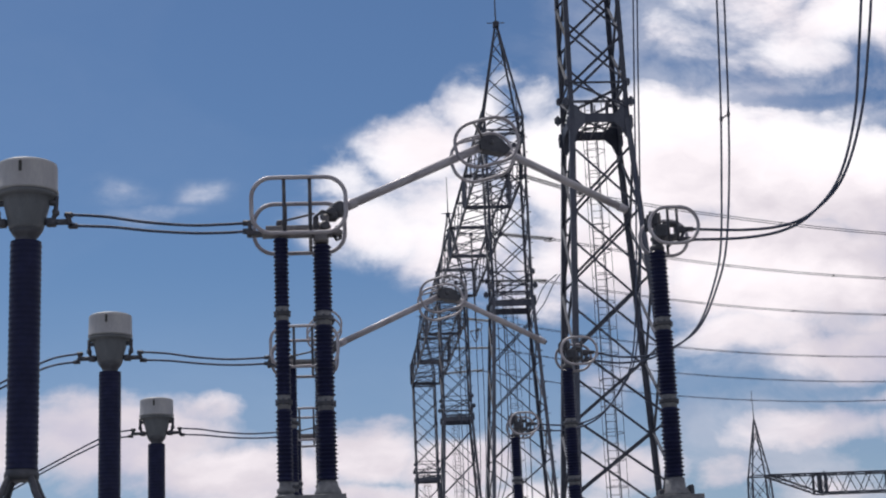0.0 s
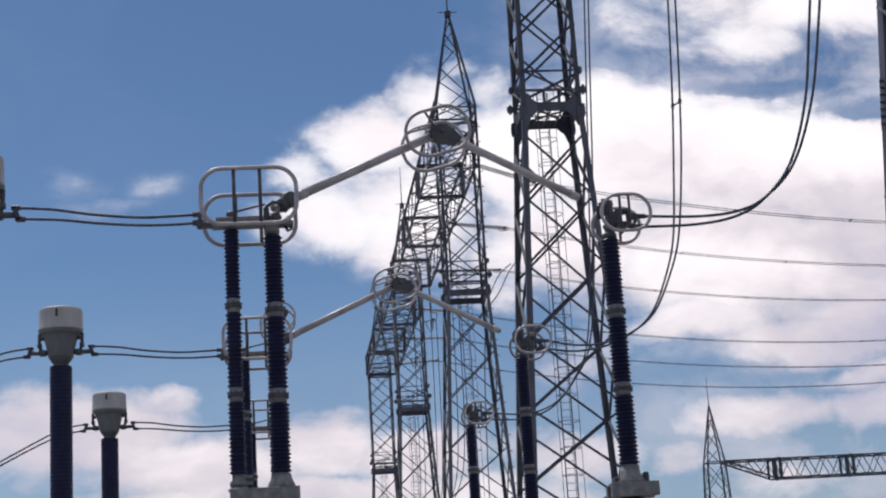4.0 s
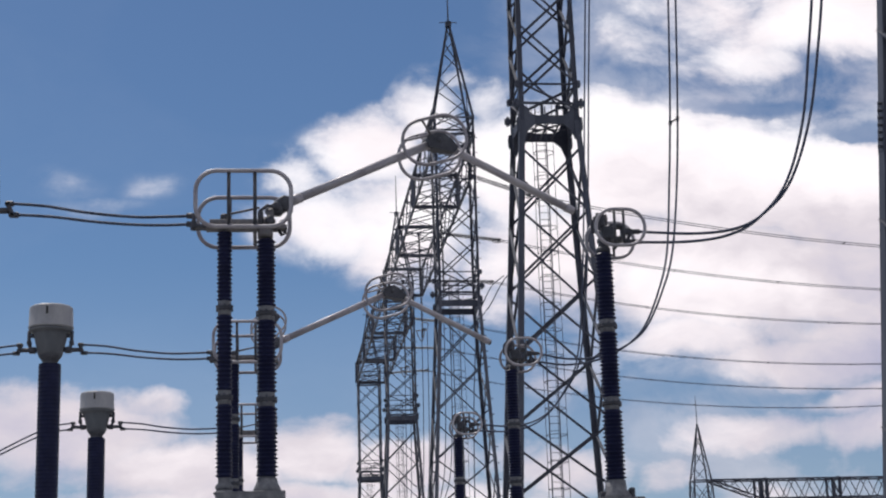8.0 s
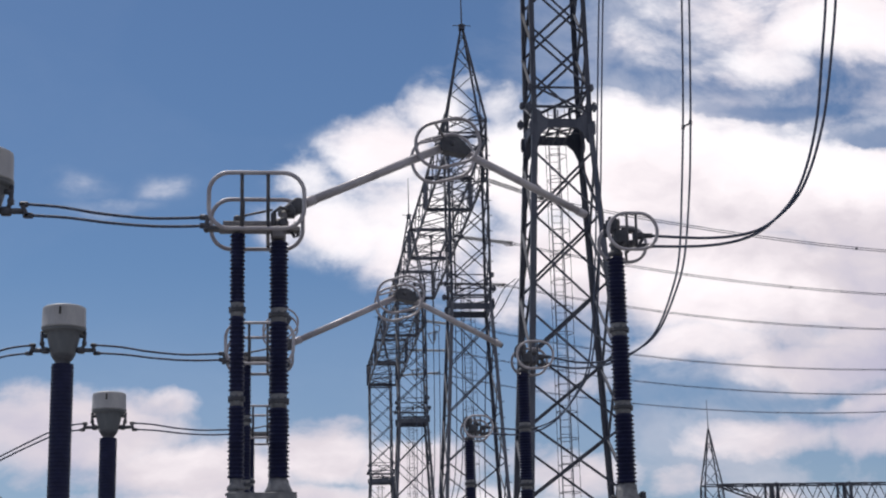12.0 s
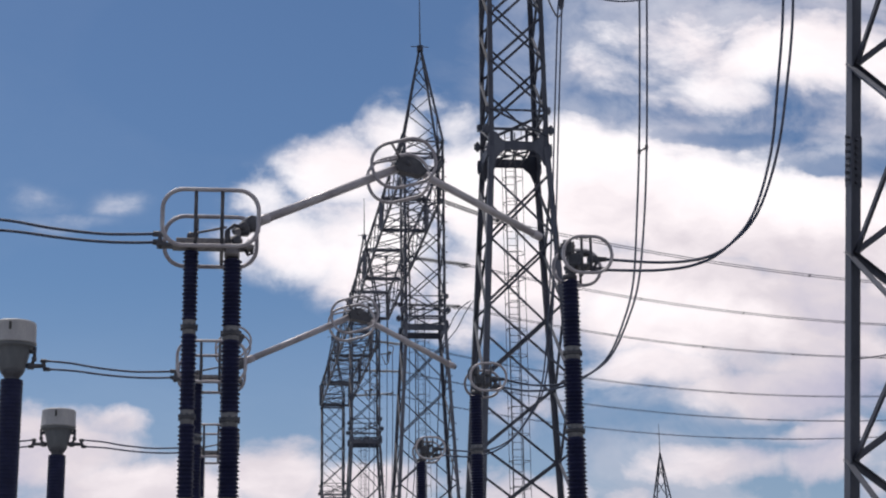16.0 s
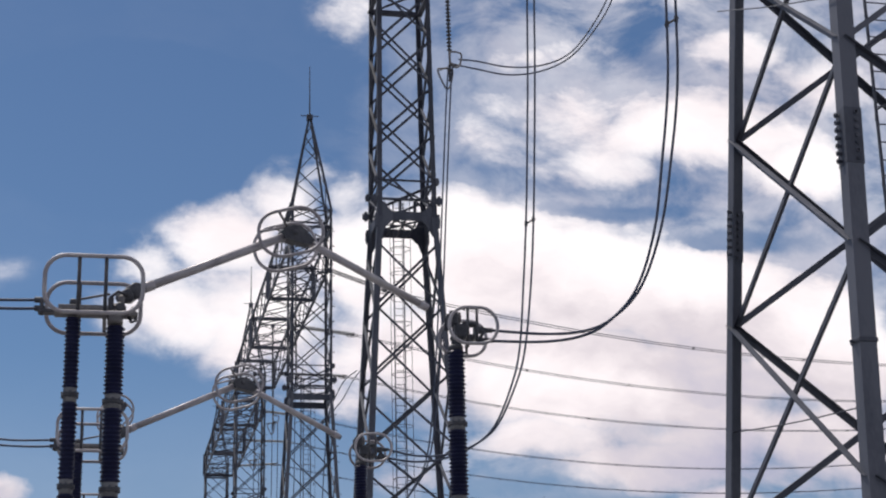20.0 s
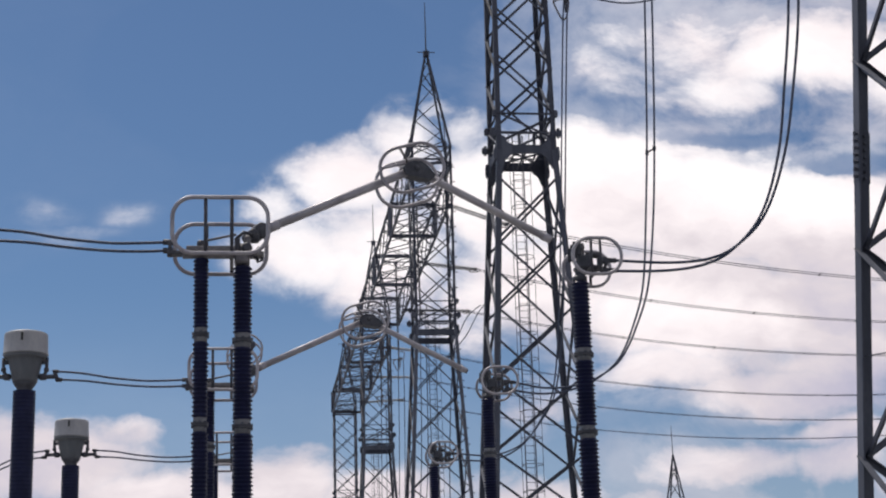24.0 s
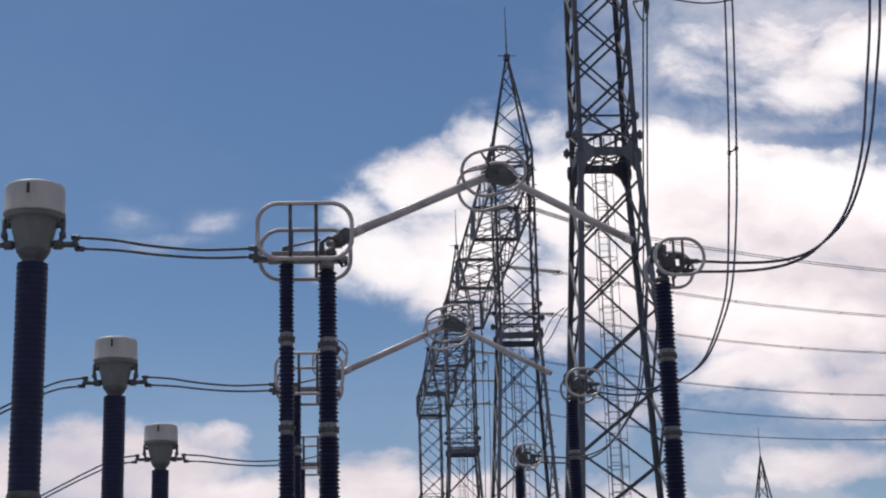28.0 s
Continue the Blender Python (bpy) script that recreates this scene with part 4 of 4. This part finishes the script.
def string(parent, a, b, discs, r=0.13, material=GLASSY):
    """A string of disc insulators from a to b."""
    a, b = Vector(a), Vector(b)
    length = (b - a).length
    h = length / discs
    profile = []
    for i in range(discs):
        z = i * h
        profile += [(0.035, z), (0.045, z + 0.25 * h), (r, z + 0.45 * h), (r, z + 0.6 * h), (0.04, z + 0.7 * h)]
    m = Matrix.Translation(a) @ (b - a).to_track_quat("Z", "Y").to_matrix().to_4x4()
    return part("insulator_string", moved(lathe(profile + [(0.035, length)], 10), m), material, parent, "string of grey disc insulators", True)


def dropper(y, line, lean=0.19, hold=0.4):
    """A hanging string under the beam, and the twin conductor that comes down from it to a fixed contact."""
    t = thing("suspension_string", COLX, y, BEAM_LOW, "hanging disc insulator string with two corona hoops", "insulator string", "hanging strings")
    string(t, (0, 0, 0), (0.06, 0, -5.9), 44, 0.085, DARK)
    part("hanger", box(-0.12, -0.05, -0.12, 0.12, 0.05, 0.04), STEEL, t)
    part("clamp", join(tube([(0.06, 0, -5.9), (0.07, 0, -6.3), (0.05, 0, -6.95)], 0.04, 8), box(0.02, -0.07, -6.42, 0.30, 0.07, -6.32, 0.03), box(-0.02, -0.05, -6.62, 0.12, 0.05, -6.5, 0.02)), DARK, t)
    for dy, drop in ((-0.2, [(0.02, -6.05), (0.12, -5.98), (0.34, -6.0), (0.42, -6.1), (0.36, -6.42), (0.27, -6.52), (0.14, -6.5), (0.03, -6.3)]), (0.2, [(-0.30, -6.48), (-0.20, -6.42), (0.10, -6.42), (0.20, -6.5), (0.12, -6.98), (0.03, -7.12), (-0.05, -7.1), (-0.22, -6.75)])):
        part("corona_hoop", tube(rounded([(x, dy, z) for x, z in drop], True, 4), 0.03, 8, True), CAST, t, "rounded three-cornered corona hoop", True)
        part("hoop_bar", tube([(drop[0][0] + 0.02, dy, drop[0][1] - 0.04), (0.06, 0, -6.4)], 0.016, 6), CAST, t)
    gap = lambda z: lean if z > 13 else 0.05 + (lean - 0.05) * max(0.0, z - 9.6) / 3.4
    n = len(line)
    ends = lambda j: max(0.0, 1 - (n - 1 - j) / 4)
    lines = [[(x + gap(z) / 2, y, z + 0.10 * ends(j)) for j, (x, z) in enumerate(line)], [(x - gap(z) / 2, y, z - 0.09 * ends(j)) for j, (x, z) in enumerate(line)]]
    return conductor("dropper", lines, "twin bare conductors hanging down and curving to the contact", (COLX, y, 20.0), 0.026, (hold,), "droppers")


dropper(28.0, [(10.55, 24.0), (10.48, 20.0), (10.36, 16.0), (10.28, 14.1), (10.05, 12.47), (9.80, 11.17), (9.38, 10.06), (8.82, 9.44), (8.29, 9.17), (7.58, 9.07), (6.62, 9.08)], hold=0.235)
dropper(39.0, [(10.64, 24.0), (10.56, 21.0), (10.50, 19.05), (10.42, 17.2), (10.32, 15.25), (10.18, 13.4), (9.98, 11.65), (9.68, 10.65), (9.24, 9.76), (8.66, 9.28), (8.0, 9.03), (7.3, 8.97), (6.62, 9.08)], hold=0.345)
dropper(50.0, [(10.74, 24.0), (10.66, 23.2), (10.47, 20.1), (10.25, 16.3), (10.05, 13.4), (9.75, 11.14), (9.25, 10.11), (8.58, 9.36), (7.71, 9.04), (6.62, 9.08)], 0.13, hold=0.6)

for y in (94.0, 107.0, 120.0):
    dropper(y, [(10.84, 24.0), (10.84, 21.8), (10.80, 18.0), (10.72, 15.0), (10.5, 12.6), (9.9, 10.9), (9.0, 9.7), (7.9, 9.1), (6.62, 9.08)], 0.36, 0.15)

# the jumper from the third hanging string up to the line
conductor("jumper", [[(11.0, 50.0, 24.3), (11.6, 50.0, 24.28), (12.7, 50.0, 24.14), (13.85, 50.0, 24.28), (14.84, 50.0, 24.8), (15.68, 50.0, 25.9), (16.3, 50.0, 27.1), (16.9, 50.0, 29.0)],
                     [(10.95, 50.0, 24.1), (11.6, 50.0, 24.0), (12.7, 50.0, 23.86), (13.85, 50.0, 24.08), (14.85, 50.0, 24.66), (15.72, 50.0, 25.7), (16.4, 50.0, 26.9), (17.05, 50.0, 29.0)]],
          "twin bare jumper looping from the hanging string to the line", (12.7, 50.0, 24.0), 0.027)


def line_span(y, lowest, middle=50.0, curve=0.0032, reach=3.4):
    """One phase of the outgoing line: a strain string on the beam and a twin bundle that sags away to the side."""
    x0, far = BEAM_X + 1.42, 86.0
    height = lambda x: lowest + curve * (x - middle) ** 2
    t = thing("line_conductor", x0, y, BEAM_LOW, "twin bundle line conductor sagging from the gantry beam", "conductor", "line conductors")
    tip = Vector((reach, 0, height(x0 + reach) - BEAM_LOW))
    for dy in (-0.2, 0.2):
        string(t, (0.12, dy, -0.05), (tip.x - 0.1, dy, tip.z + 0.03), 40, 0.105)
    part("hanger", box(-0.14, -0.28, -0.14, 0.16, 0.28, 0.03), STEEL, t)
    part("yoke", box(tip.x - 0.14, -0.30, tip.z - 0.02, tip.x + 0.06, 0.30, tip.z + 0.06), STEEL, t)
    part("corona_hoop", tube([tip + Vector((-0.1 + 0.35 * math.cos(a), 0.42 * math.sin(a), -0.05)) for a in [i * math.tau / 20 for i in range(20)]], 0.03, 6, True), CAST, t)
    pts = []
    for i in range(31):
        x = tip.x + (far - x0 - tip.x) * i / 30
        pts.append(Vector((x, 0, height(x0 + x) - BEAM_LOW)))
    for dy in (-0.2, 0.2):
        part("strand", tube([p + Vector((0, dy, 0)) for p in pts], 0.023, 5), WIRE, t, "", True)
    for i in range(2, 30, 3):
        part("spacer", tube([pts[i] + Vector((0, -0.25, 0)), pts[i] + Vector((0, 0.25, 0))], 0.042, 6), DARK, t)
    return t


for y, lowest in ((94.0, 25.57), (107.0, 26.3), (120.0, 26.86), (133.0, 26.27)):
    line_span(y, lowest, reach=4.7 if y == 120.0 else 3.4)
for y, lowest in ((145.0, 26.27), (157.0, 26.52)):
    line_span(y, lowest, 54.0, 0.0028)

# slack jumpers that drop from the line on the far side of a column
for dx in (0.0, 0.55):
    conductor("jumper", [[(16.4 - dx * 0.4, 107.0, 27.6), (15.9 - dx, 107.0, 26.9), (15.25 - dx, 107.0, 25.7), (14.65 - dx * 0.5, 107.0, 24.9), (14.3, 107.0, 24.0), (14.0, 107.0, 21.0), (13.8, 107.0, 16.0), (13.7, 107.0, 9.0), (13.7, 107.0, 5.0)]],
              "single slack jumper dropping from the line", (15.0, 107.0, 25.0), 0.035)
t = thing("insulator_post", 13.7, 107.0, 0, "dark porcelain support post on a steel stand", "insulator post", "side posts")
stand(t, -0.3, 0.3, 0, 1.2, (0.0,))
insulator(t, 0, 0, 1.32, (1.32, 2.5, 3.7, 4.9), 0.135)
part("cap", box(-0.2, -0.12, 4.88, 0.2, 0.12, 5.06, 0.03), CAST, t)
